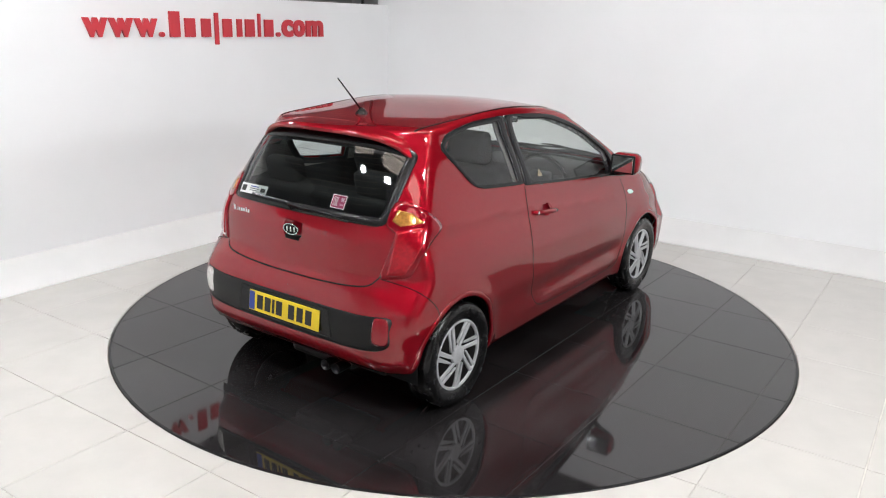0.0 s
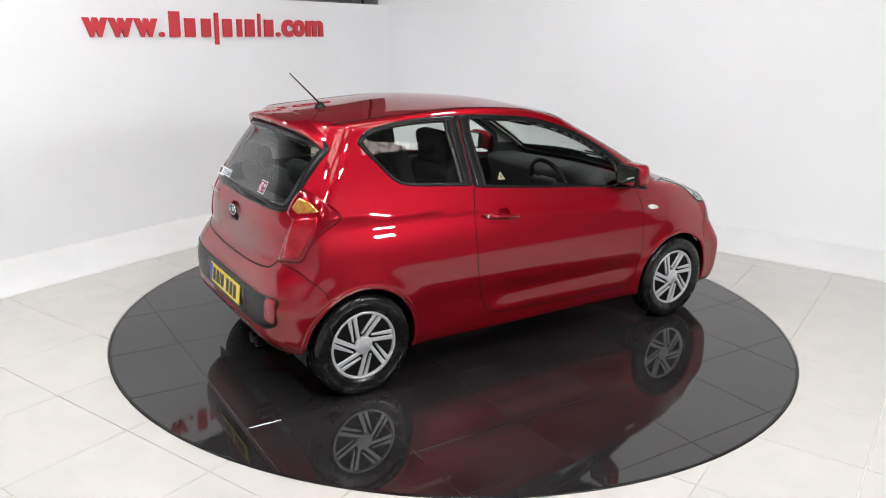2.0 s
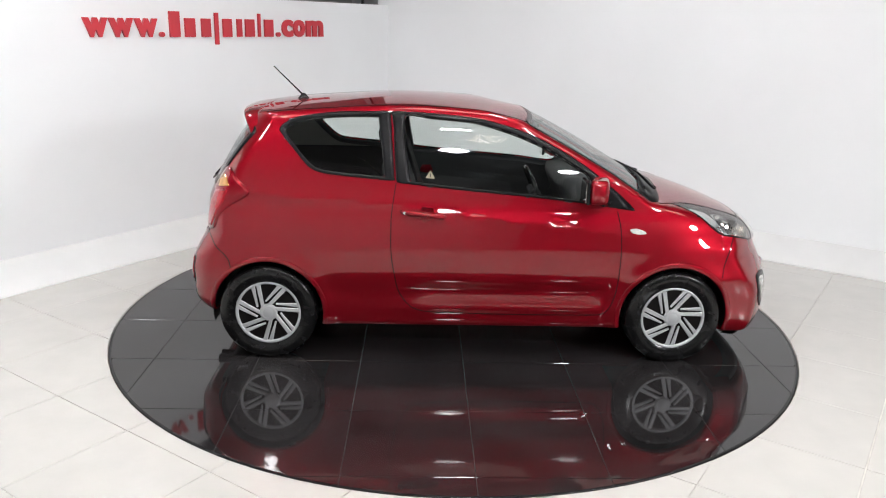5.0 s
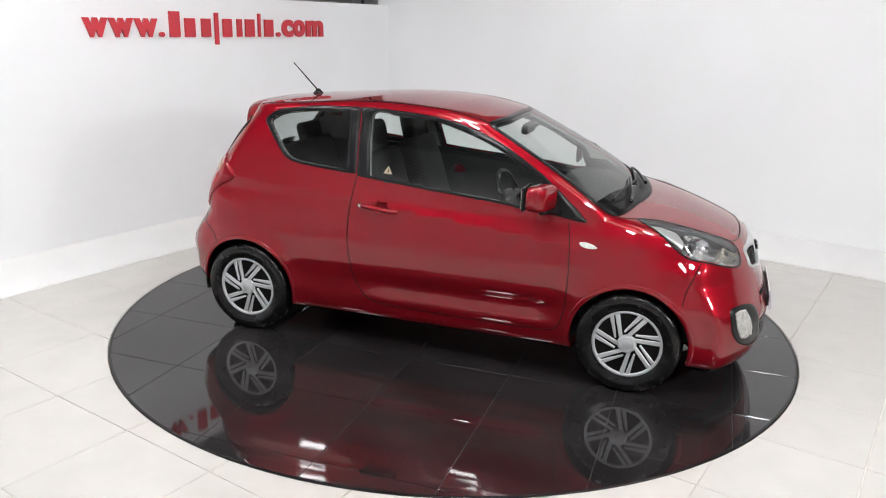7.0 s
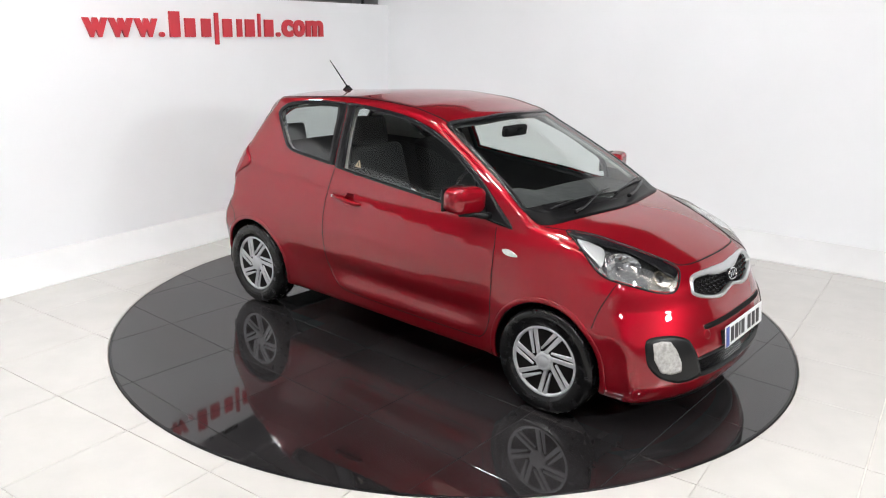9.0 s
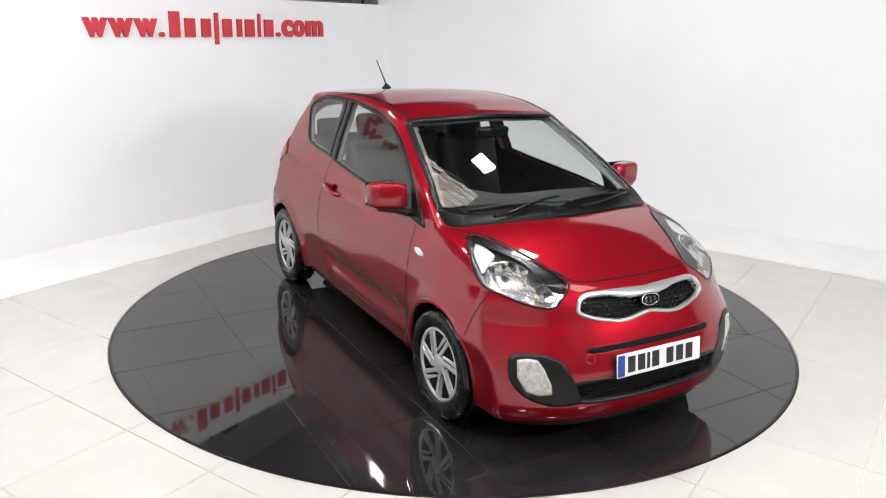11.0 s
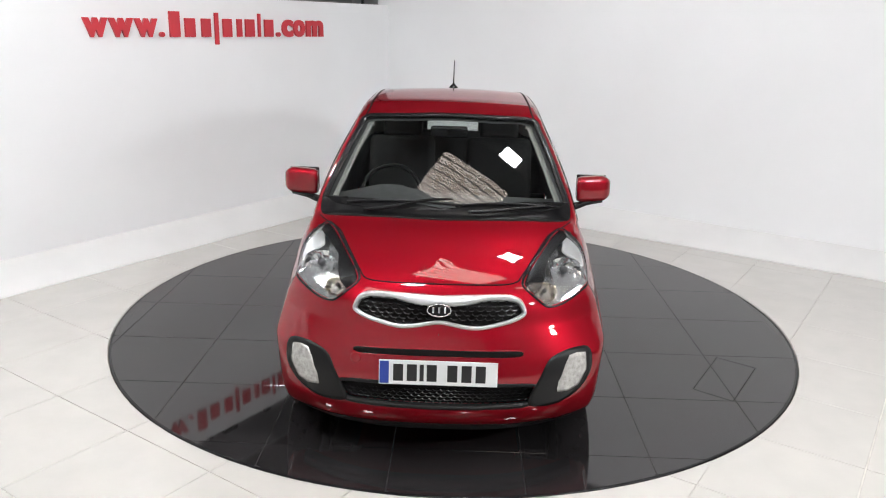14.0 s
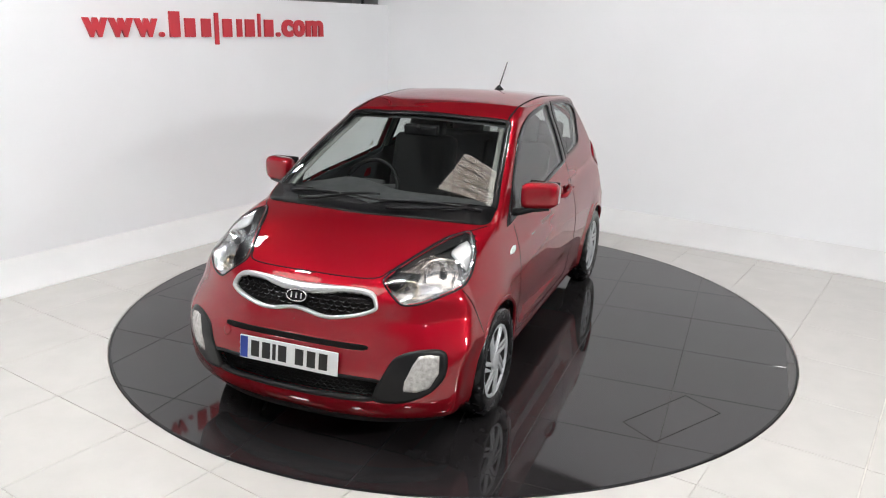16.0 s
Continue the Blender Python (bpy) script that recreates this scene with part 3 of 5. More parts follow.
HATCH_GLASS = loop([(-0.10, 0.53, 1.335), (-0.125, 0.3, 1.355), (-0.13, 0, 1.362), (-0.125, -0.3, 1.355), (-0.10, -0.53, 1.335), (-0.16, -0.555, 1.24), (-0.25, -0.555, 1.115), (-0.305, -0.552, 1.04),
                    (-0.345, -0.505, 0.998), (-0.37, -0.27, 0.992), (-0.375, 0, 0.99), (-0.37, 0.27, 0.992), (-0.345, 0.505, 0.998), (-0.305, 0.552, 1.04), (-0.25, 0.555, 1.115), (-0.16, 0.555, 1.24)], 140)
HEADLAMP = loop([(2.36, -0.60, 0.945), (2.45, -0.535, 0.935), (2.642, -0.455, 0.890), (2.80, -0.385, 0.838), (2.872, -0.365, 0.80), (2.912, -0.43, 0.75), (2.915, -0.49, 0.715), (2.86, -0.575, 0.722),
                 (2.72, -0.690, 0.765), (2.629, -0.703, 0.79), (2.55, -0.695, 0.84), (2.45, -0.66, 0.912)], 96)
TAILLAMP = loop([(-0.315, -0.55, 1.005), (-0.25, -0.562, 1.105), (-0.19, -0.645, 1.085), (-0.087, -0.704, 0.985), (-0.19, -0.718, 0.915), (-0.267, -0.716, 0.845), (-0.304, -0.690, 0.772), (-0.355, -0.60, 0.752),
                 (-0.372, -0.555, 0.755), (-0.350, -0.592, 0.87), (-0.310, -0.60, 0.965)], 96)
GRILLE = loop([(2.96, -0.388, 0.70), (2.93, -0.365, 0.755), (2.926, -0.30, 0.775), (2.94, -0.12, 0.776), (2.947, 0, 0.772), (2.94, 0.12, 0.776), (2.926, 0.30, 0.775), (2.93, 0.365, 0.755), (2.96, 0.388, 0.70),
               (2.985, 0.33, 0.668), (3.02, 0.20, 0.642), (3.03, 0.12, 0.642), (3.02, 0, 0.66), (3.03, -0.12, 0.642), (3.02, -0.20, 0.642), (2.985, -0.33, 0.668)], 128)
FOG = loop([(2.872, -0.682, 0.505), (2.89, -0.65, 0.532), (2.95, -0.56, 0.532), (3.0, -0.48, 0.50), (3.04, -0.43, 0.40), (3.05, -0.40, 0.31), (3.03, -0.44, 0.290), (2.985, -0.53, 0.292), (2.93, -0.625, 0.335), (2.885, -0.675, 0.41)], 80)
FOG_LAMP = loop([(2.895, -0.652, 0.505), (2.92, -0.615, 0.513), (2.945, -0.575, 0.508), (2.965, -0.550, 0.47), (2.985, -0.520, 0.40), (2.987, -0.515, 0.352), (2.955, -0.565, 0.345), (2.925, -0.612, 0.362), (2.902, -0.648, 0.43)], 64, False)
REAR_PANEL = loop([(-0.43, 0.668, 0.588), (-0.46, 0.5, 0.578), (-0.468, 0.2, 0.572), (-0.468, -0.2, 0.572), (-0.46, -0.5, 0.578), (-0.43, -0.668, 0.588), (-0.432, -0.672, 0.52), (-0.437, -0.668, 0.45), (-0.46, -0.60, 0.415),
                   (-0.478, -0.40, 0.40), (-0.478, 0, 0.395), (-0.478, 0.40, 0.40), (-0.46, 0.60, 0.415), (-0.437, 0.668, 0.45), (-0.432, 0.672, 0.52)], 160)
LOWER = loop([(3.04, -0.445, 0.40), (3.06, -0.2, 0.418), (3.07, 0, 0.42), (3.06, 0.2, 0.418), (3.04, 0.445, 0.40), (3.04, 0.42, 0.30), (3.08, 0.2, 0.288), (3.09, 0, 0.285), (3.08, -0.2, 0.288), (3.04, -0.42, 0.30)], 120)
SLOT = loop([(3.02, -0.365, 0.55), (3.03, -0.2, 0.556), (3.04, 0, 0.558), (3.03, 0.2, 0.556), (3.02, 0.365, 0.55), (3.02, 0.36, 0.528), (3.04, 0.2, 0.53), (3.05, 0, 0.531), (3.04, -0.2, 0.53), (3.02, -0.36, 0.528)], 120)


def mirrored(L):
    return L * (1, -1, 1)


HOLES = [(inset(D_GLASS, SIDE_N, -0.002), SIDE_N), (inset(Q_GLASS, SIDE_N, -0.002), SIDE_N), (inset(SCREEN, SCREEN_N, 0.026), SCREEN_N), (inset(HATCH_GLASS, HATCH_N, 0.032), HATCH_N),
         (inset(HEADLAMP, LAMP_N, 0.013), LAMP_N), (inset(GRILLE, NOSE_N, 0.016), NOSE_N), (inset(LOWER, NOSE_N, 0.014), NOSE_N)]


def shell():
    """Verts and quads of the whole skin: rays fan out from a line through the cabin."""
    x0, x1, z0 = 0.15, 2.35, 0.62
    fan = [(x0, -math.pi / 2 + math.pi / 2 * i / 52) for i in range(0, 52)]
    mid = [(x0 + (x1 - x0) * i / 170, 0.0) for i in range(171)]
    end = [(x1, math.pi / 2 * i / 58) for i in range(1, 59)]
    rows = fan + mid + end
    around = 216
    O, D = [], []
    for x, tilt in rows:
        tilt = max(min(tilt, 1.567), -1.567)
        for k in range(around):
            a = 2 * math.pi * (k + 0.5) / around
            O.append((x, 0, z0))
            D.append((math.sin(tilt), math.cos(tilt) * math.cos(a), math.cos(tilt) * math.sin(a)))
    P = skin(np.array(O), np.array(D))
    faces = []
    for i in range(len(rows) - 1):
        for k in range(around):
            j = (k + 1) % around
            faces.append((i * around + k, i * around + j, (i + 1) * around + j, (i + 1) * around + k))
    return P, np.array(faces)


DOOR = loop([(0.742, -0.69, 1.045), (1.128, -0.7, 1.010), (1.561, -0.7, 0.978), (1.866, -0.7, 0.946), (2.010, -0.72, 0.918), (2.030, -0.76, 0.801), (2.036, -0.784, 0.648), (2.029, -0.774, 0.45), (1.985, -0.753, 0.32), (1.94, -0.75, 0.293),
             (1.464, -0.75, 0.288), (0.93, -0.75, 0.300), (0.84, -0.75, 0.325), (0.785, -0.75, 0.38), (0.752, -0.768, 0.445), (0.717, -0.784, 0.637), (0.712, -0.753, 0.839), (0.728, -0.7, 0.98)], 200)
GATE_LINE = loop([(-0.375, 0.30, 0.990), (-0.385, 0, 0.988), (-0.375, -0.30, 0.990), (-0.35, -0.47, 0.993), (-0.315, -0.565, 1.01), (-0.33, -0.600, 0.955), (-0.355, -0.591, 0.87), (-0.375, -0.548, 0.75), (-0.40, -0.496, 0.71), (-0.425, -0.30, 0.688), (-0.432, 0, 0.680),
                  (-0.425, 0.30, 0.688), (-0.40, 0.496, 0.71), (-0.375, 0.548, 0.75), (-0.355, 0.591, 0.87), (-0.33, 0.600, 0.955), (-0.315, 0.565, 1.01), (-0.35, 0.47, 0.993)], 180)
BONNET_N = (0.3, 0, 0.954)
BONNET_LINE = loop([(2.27, 0.650, 0.958), (2.36, 0.590, 0.945), (2.45, 0.53, 0.935), (2.642, 0.45, 0.890), (2.80, 0.38, 0.838), (2.86, 0.345, 0.812), (2.888, 0.27, 0.805), (2.905, 0.12, 0.806), (2.908, 0, 0.806), (2.905, -0.12, 0.806), (2.888, -0.27, 0.805),
                    (2.86, -0.345, 0.812), (2.80, -0.38, 0.838), (2.642, -0.45, 0.890), (2.45, -0.53, 0.935), (2.36, -0.590, 0.945), (2.27, -0.650, 0.958), (2.33, -0.4, 0.97), (2.36, 0, 0.985), (2.33, 0.4, 0.97)], 180)
CUP = loop([(0.845, -0.74, 0.888), (0.88, -0.73, 0.922), (0.925, -0.73, 0.93), (0.965, -0.73, 0.915), (0.985, -0.74, 0.878), (0.95, -0.75, 0.845), (0.905, -0.75, 0.838), (0.865, -0.75, 0.855)], 60)
RECESS = loop([(-0.41, 0.07, 0.945), (-0.41, -0.07, 0.945), (-0.41, -0.075, 0.865), (-0.41, 0, 0.845), (-0.41, 0.075, 0.865)], 60)
HOLES += [(inset(CUP, SIDE_N, 0.016), SIDE_N), (inset(RECESS, TAIL_N, 0.014), TAIL_N)]
SKINS = [("door_near", DOOR, SIDE_N), ("door_far", mirrored(DOOR), (0, 1, 0)), ("gate", GATE_LINE, TAIL_N), ("bonnet", BONNET_LINE, BONNET_N)]


def cut_shell():
    P, F = shell()
    N = normals(P)
    drop = np.zeros(len(F), bool)
    for L, n in HOLES:
        for sgn in ((1, 1, 1), (1, -1, 1)):
            if sgn[1] < 0 and n[1] == 0:
                continue
            M_, m_ = L * sgn, np.array(n, float) * sgn
            m_ = m_ / np.linalg.norm(m_)
            dense_ = onto(loop(M_, 600, False), m_)
            near = (N @ m_ > 0.05) & (P > dense_.min(0) - 0.03).all(1) & (P < dense_.max(0) + 0.03).all(1)
            idx = np.where(near)[0]
            inn = np.zeros(len(P), bool)
            inn[idx] = inside(P[idx], M_, m_)
            # pull the edge's verts onto the outline
            dist = np.linalg.norm(P[idx][:, None] - dense_[None], axis=2)
            best, gap_ = dist.argmin(1), dist.min(1)
            pull = gap_ < 0.0085
            P[idx[pull]] = dense_[best[pull]]
            on = np.zeros(len(P), bool)
            on[idx[pull]] = True
            drop |= (inn & ~on)[F].any(1)
    wide = np.abs(P[:, 1]) > 0.42
    for hx in HX:
        r = np.hypot(P[:, 0] - hx, P[:, 2] - HZ)
        ring = wide & (np.abs(r - ARCH) < 0.008)
        s = ARCH / np.maximum(r, 1e-6)
        P[ring, 0] = hx + (P[ring, 0] - hx) * s[ring]
        P[ring, 2] = HZ + (P[ring, 2] - HZ) * s[ring]
        drop |= ((r < ARCH - 0.0005) & wide & ~ring)[F].any(1)
    tag = np.zeros(len(F), int)
    for k, (_, L, n) in enumerate(SKINS):
        m_ = np.array(n, float) / np.linalg.norm(n)
        line = onto(loop(L, 900, False), m_)
        near = (N @ m_ > 0.05) & (P > line.min(0) - 0.03).all(1) & (P < line.max(0) + 0.03).all(1)
        idx = np.where(near)[0]
        dist = np.concatenate([np.linalg.norm(P[c][:, None] - line[None], axis=2) for c in np.array_split(idx, max(1, len(idx) // 3000))])
        pull = dist.min(1) < 0.0055
        P[idx[pull]] = line[dist.argmin(1)[pull]]
        mid = P[F].mean(1)
        cand = np.where(near[F].all(1))[0]
        tag[cand[inside(mid[cand], L, n)]] = k + 1
    return P, F[~drop], N, tag[~drop]


def compact(P, F):
    used = np.unique(F)
    remap = np.full(len(P), -1)
    remap[used] = np.arange(len(used))
    return P[used], remap[F]


def build_body():
    P, F, N, tag = cut_shell()
    parts = {}
    for k, name in enumerate(("body", "door_skin", "door_skin", "gate_skin", "bonnet")):
        V_, f = compact(P, F[tag == k])
        ob = from_arrays(name, V_, f, PAINT, CAR)
        nn = compact(N, F[tag == k])[0]
        ob.data.normals_split_custom_set_from_vertices([tuple(q) for q in nn])
        parts[k] = ob
    mid = P[F].mean(1)
    inner = P - N * 0.028
    for name, mask, m in (("headlining", (mid[:, 2] > 1.06) & (mid[:, 0] < 2.05), PALE_TRIM), ("inner_trim", (mid[:, 2] <= 1.06) & (mid[:, 2] > 0.35) & (mid[:, 0] < 2.3), LINING)):
        V_, f = compact(inner, F[mask][:, ::-1])
        from_arrays(name, V_, f, m, CAR)
    # floor pan
    part("floor_pan", box((2.9, 1.15, 0.05), (1.1, 0, 0.25), 0.02), BLACK, CAR)
    return parts


SHELL = build_body()


def both(make):
    for flip in (False, True):
        make(flip)


def glazing():
    for flip in (False, True):
        door = new("door")
        door.parent = CAR
        SHELL[2 if flip else 1].parent = door
        seam([(0.738, -0.69, 1.052), (0.724, -0.7, 0.96), (0.712, -0.753, 0.839), (0.712, -0.76, 0.74), (0.717, -0.784, 0.637), (0.733, -0.78, 0.54), (0.752, -0.768, 0.445), (0.785, -0.75, 0.38), (0.84, -0.75, 0.325), (0.93, -0.75, 0.299), (1.15, -0.75, 0.291),
              (1.464, -0.75, 0.286), (1.75, -0.75, 0.287), (1.94, -0.75, 0.291), (1.99, -0.753, 0.32), (2.033, -0.774, 0.45), (2.041, -0.784, 0.648), (2.035, -0.76, 0.801), (2.014, -0.72, 0.916)], SIDE_N, door, 0.0045, 0.0012, flip)
        band("window_frame", D_FRAME, match(D_FRAME, D_GLASS, SIDE_N), SIDE_N, SATIN, door, 0.005, 3, "satin black window frame", reflect=flip)
        patch("window_pane", inset(D_GLASS, SIDE_N, -0.003), SIDE_N, GLASS, door, -0.003, 6, reflect=flip, skirt=0)
        band("quarter_window_frame", Q_FRAME, match(Q_FRAME, Q_GLASS, SIDE_N), SIDE_N, SATIN, CAR, 0.005, 3, "satin black window frame", reflect=flip)
        patch("quarter_window_pane", inset(Q_GLASS, SIDE_N, -0.003), SIDE_N, GLASS, CAR, -0.003, 6, reflect=flip, skirt=0)
        # handle: a recessed cup with a bar over it
        s = 1 if flip else -1
        handle = door
        patch("handle_cup", inset(CUP, SIDE_N, -0.002), SIDE_N, PAINT, handle, 0.0008, 8, reflect=flip, skirt=0, sink=-0.024)
        y = [float(q[1]) for q in onto(np.array([(x, -0.7, z) for x, z in ((0.765, 0.897), (0.80, 0.894), (0.90, 0.885), (0.98, 0.876), (1.02, 0.872))]), SIDE_N)]
        pts = [(0.765, y[0] + 0.008, 0.897), (0.785, y[1] - 0.014, 0.896), (0.84, y[1] - 0.026, 0.891), (0.90, y[2] - 0.028, 0.886), (0.96, y[3] - 0.025, 0.880), (1.005, y[4] - 0.014, 0.874), (1.022, y[4] + 0.008, 0.872)]
        bm = tube([(a, b * (-s), c) for a, b, c in pts], [0.009, 0.014, 0.014, 0.013, 0.014, 0.014, 0.009], 10)
        part("handle_bar", bm, PAINT, handle, smooth=True)
        part("lock", spun([(0.0005, 0.0), (0.009, 0.0), (0.009, 0.006)], 16), CHROME, handle).location = (0.79, (y[1] - 0.029) * -s, 0.896)
        # side repeater
        rep = loop([(2.085, -0.755, 0.818), (2.12, -0.755, 0.824), (2.165, -0.755, 0.812), (2.182, -0.755, 0.797), (2.14, -0.755, 0.792), (2.10, -0.755, 0.800)], 32)
        patch("side_repeater", rep, SIDE_N, CLEAR_LENS, CAR, 0.004, 4, "clear side indicator lens", reflect=flip)
    # warning label inside the door's glass
    tri = loop([(0.905, -0.66, 1.082), (0.960, -0.66, 1.079), (0.932, -0.655, 1.125)], 36, False)
    patch("warning_label", tri, SIDE_N, LABEL_CREAM, CAR, 0.0005, 3, "small pale triangular warning label", skirt=0)
    mark = loop([(0.928, -0.66, 1.088), (0.937, -0.66, 1.088), (0.9345, -0.655, 1.110), (0.930, -0.655, 1.110)], 24, False)
    patch("warning_mark", mark, SIDE_N, INK, CAR, 0.0016, 3, skirt=0)
    scr = inset(SCREEN, SCREEN_N, 0.034)
    band("windscreen_surround", SCREEN, scr, SCREEN_N, SATIN, CAR, 0.0025, 2, "black glass border")
    patch("windscreen", inset(SCREEN, SCREEN_N, 0.03), SCREEN_N, GLASS, CAR, 0.001, 12, skirt=0)
    patch("cowl", COWL, (0.2, 0, 1), COWL_BLACK, CAR, 0.006, 5, "black plastic cowl below the windscreen")
    gate = new("tailgate")
    gate.parent = CAR
    band("rear_glass_border", HATCH_GLASS, inset(HATCH_GLASS, HATCH_N, 0.045), HATCH_N, SATIN, gate, 0.004, 2, "black glass border")
    patch("rear_window_pane", inset(HATCH_GLASS, HATCH_N, 0.04), HATCH_N, DARK_GLASS, gate, 0.002, 10, skirt=0)
    SHELL[3].parent = gate
    half = [(-0.315, 0.57, 1.0), (-0.33, 0.602, 0.955), (-0.355, 0.593, 0.87), (-0.375, 0.55, 0.75), (-0.40, 0.497, 0.708), (-0.425, 0.30, 0.686), (-0.432, 0.1, 0.679)]
    seam(half + [(x, -y, z) for x, y, z in half[::-1]], TAIL_N, gate, 0.007, 0.001)
    return gate


GATE = glazing()


def wheel(x, s):
    """Wheel at the axle x on the side s (-1: driver's side here), with its plastic cover."""
    hub = new("wheel")
    hub.parent = CAR
    hub.matrix_basis = pose(x, 0.706 * s, HZ, 0, 0, 0 if s < 0 else 180)
    bm = spun([(0.185, 0.075), (0.215, 0.080), (0.25, 0.082), (0.272, 0.074), (0.282, 0.058), (0.285, 0.03), (0.279, 0.026), (0.279, 0.020), (0.285, 0.016), (0.285, -0.016), (0.279, -0.02), (0.279, -0.026),
               (0.285, -0.03), (0.282, -0.058), (0.272, -0.074), (0.262, -0.079), (0.258, -0.0795), (0.25, -0.082), (0.232, -0.0825), (0.228, -0.081), (0.215, -0.080), (0.197, -0.073), (0.187, -0.066)], 72)
    part("tyre", bm, RUBBER, hub, "black rubber tyre", smooth=True)
    cover = hub
    bm = spun([(0.002, -0.054), (0.06, -0.057), (0.12, -0.060), (0.165, -0.060), (0.178, -0.058)], 48)
    part("dish", bm, GAP, cover, smooth=True)
    bm = spun([(0.173, -0.055), (0.175, -0.066), (0.180, -0.070), (0.188, -0.070), (0.194, -0.064), (0.194, -0.05)], 72)
    part("outer_ring", bm, SILVER, cover, "silver painted plastic", smooth=True)
    bm = spun([(0.0005, -0.073), (0.028, -0.073), (0.031, -0.071), (0.034, -0.072), (0.047, -0.070), (0.052, -0.062), (0.052, -0.045)], 40)
    part("hub_cap", bm, SILVER, cover, smooth=True)
    bm = bmesh.new()
    spoke = bpy.data.meshes.new("spoke")
    for o, w0, w1, first in ((0.0585, 0.0050, 0.0125, 0.042), (0.0265, 0.0095, 0.0132, 0.020)):
        p0 = Vector((first, 0, o * 0.96))
        p1 = Vector((math.sqrt(0.183 ** 2 - o * o), 0, o))
        d = (p1 - p0).normalized()
        w = Vector((-d.z, 0, d.x))
        cs = []
        for t in np.linspace(0, 1, 5):
            q, h = p0.lerp(p1, t), w0 + (w1 - w0) * t
            up = -0.069 + 0.002 * t
            cs.append([bm.verts.new(q + w * a + Vector((0, b, 0))) for a, b in ((-h, -0.05), (-h, up + 0.003), (-h + 0.003, up), (h - 0.003, up), (h, up + 0.003), (h, -0.05))])
        for A, B in zip(cs, cs[1:]):
            for k in range(5):
                bm.faces.new((A[k], A[k + 1], B[k + 1], B[k]))
        bm.faces.new(cs[0])
        bm.faces.new(cs[-1])
    bmesh.ops.recalc_face_normals(bm, faces=bm.faces)
    bm.to_mesh(spoke)
    bm.free()
    spoke.materials.append(SILVER)
    for k in range(7):
        ob = new("spoke", spoke)
        ob.parent = cover
        ob.matrix_basis = pose(0, 0, 0, 0, 360 * k / 7 + 20 * x + 4, 0)
    bm = spun([(0.05, 0.05), (0.13, 0.04), (0.17, 0.06), (0.18, 0.07)], 40)
    part("steel_rim", bm, BLACK, hub, smooth=True)


def wheel_well(x, s):
    bm = bmesh.new()
    A, B = [], []
    for i in range(41):
        a = radians(-11 + 202 * i / 40)
        c, sn = math.cos(a), math.sin(a)
        px, pz = x + ARCH * c, HZ + ARCH * sn
        A.append(bm.verts.new((px, 0.755 * s, pz)))
        B.append(bm.verts.new((px, 0.46 * s, pz)))
    for i in range(40):
        bm.faces.new((A[i], A[i + 1], B[i + 1], B[i]))
    bm.faces.new(B)
    part("wheel_arch_liner", bm, BLACK, CAR)
    a = np.radians(np.linspace(-13, 193 if x > 1 else 187, 90))
    ring = lambda r: np.stack([x + r * np.cos(a), np.full(len(a), -0.74), HZ + r * np.sin(a)], 1)
    band("arch_lip", ring(ARCH - 0.004), ring(ARCH + 0.024), SIDE_N, PAINT, CAR, 0.0008, 5, skirt=0.012, reflect=s > 0, closed=False, bulge=0.0015)


for hx in HX:
    for s_ in (-1, 1):
        wheel(hx, s_)
        wheel_well(hx, s_)


def grid_mesh(name, L, n, material, parent, off, pitch, bar, kind="honey", label=""):
    """An open mesh of bars inside an outline, lying at off from the skin."""
    e, f = axes(n)
    bm = bmesh.new()
    q = np.stack([L @ e, L @ f], 1)
    lo, hi = q.min(0), q.max(0)
    c0 = L.mean(0)
    segs = []
    rows_ = int((hi[1] - lo[1]) / pitch) + 2
    cols = int((hi[0] - lo[0]) / (pitch * 1.9)) + 2
    for i in range(cols):
        for j in range(rows_):
            x = lo[0] + (i + 0.5 * (j % 2)) * pitch * 1.9
            y = lo[1] + j * pitch * 0.92
            corners = [(x - 0.95 * pitch, y), (x - 0.45 * pitch, y + pitch * 0.46), (x + 0.45 * pitch, y + pitch * 0.46), (x + 0.95 * pitch, y)]
            segs += list(zip(corners, corners[1:]))
    pts = []
    for a, b in segs:
        pts += [a, b]
    pts = np.array(pts)
    base = c0 - (c0 @ e) * e - (c0 @ f) * f
    P3 = base + pts[:, :1] * e + pts[:, 1:] * f
    ok = inside(P3, L, n)
    P3 = P3[:]
    P3[ok] = onto(P3[ok], n)
    N_ = np.array(n, float) / np.linalg.norm(n)
    for i in range(0, len(P3), 2):
        if ok[i] and ok[i + 1]:
            a, b = P3[i] + N_ * off, P3[i + 1] + N_ * off
            tube([a, b], bar, 4, bm=bm)
    return part(name, bm, material, parent, label)


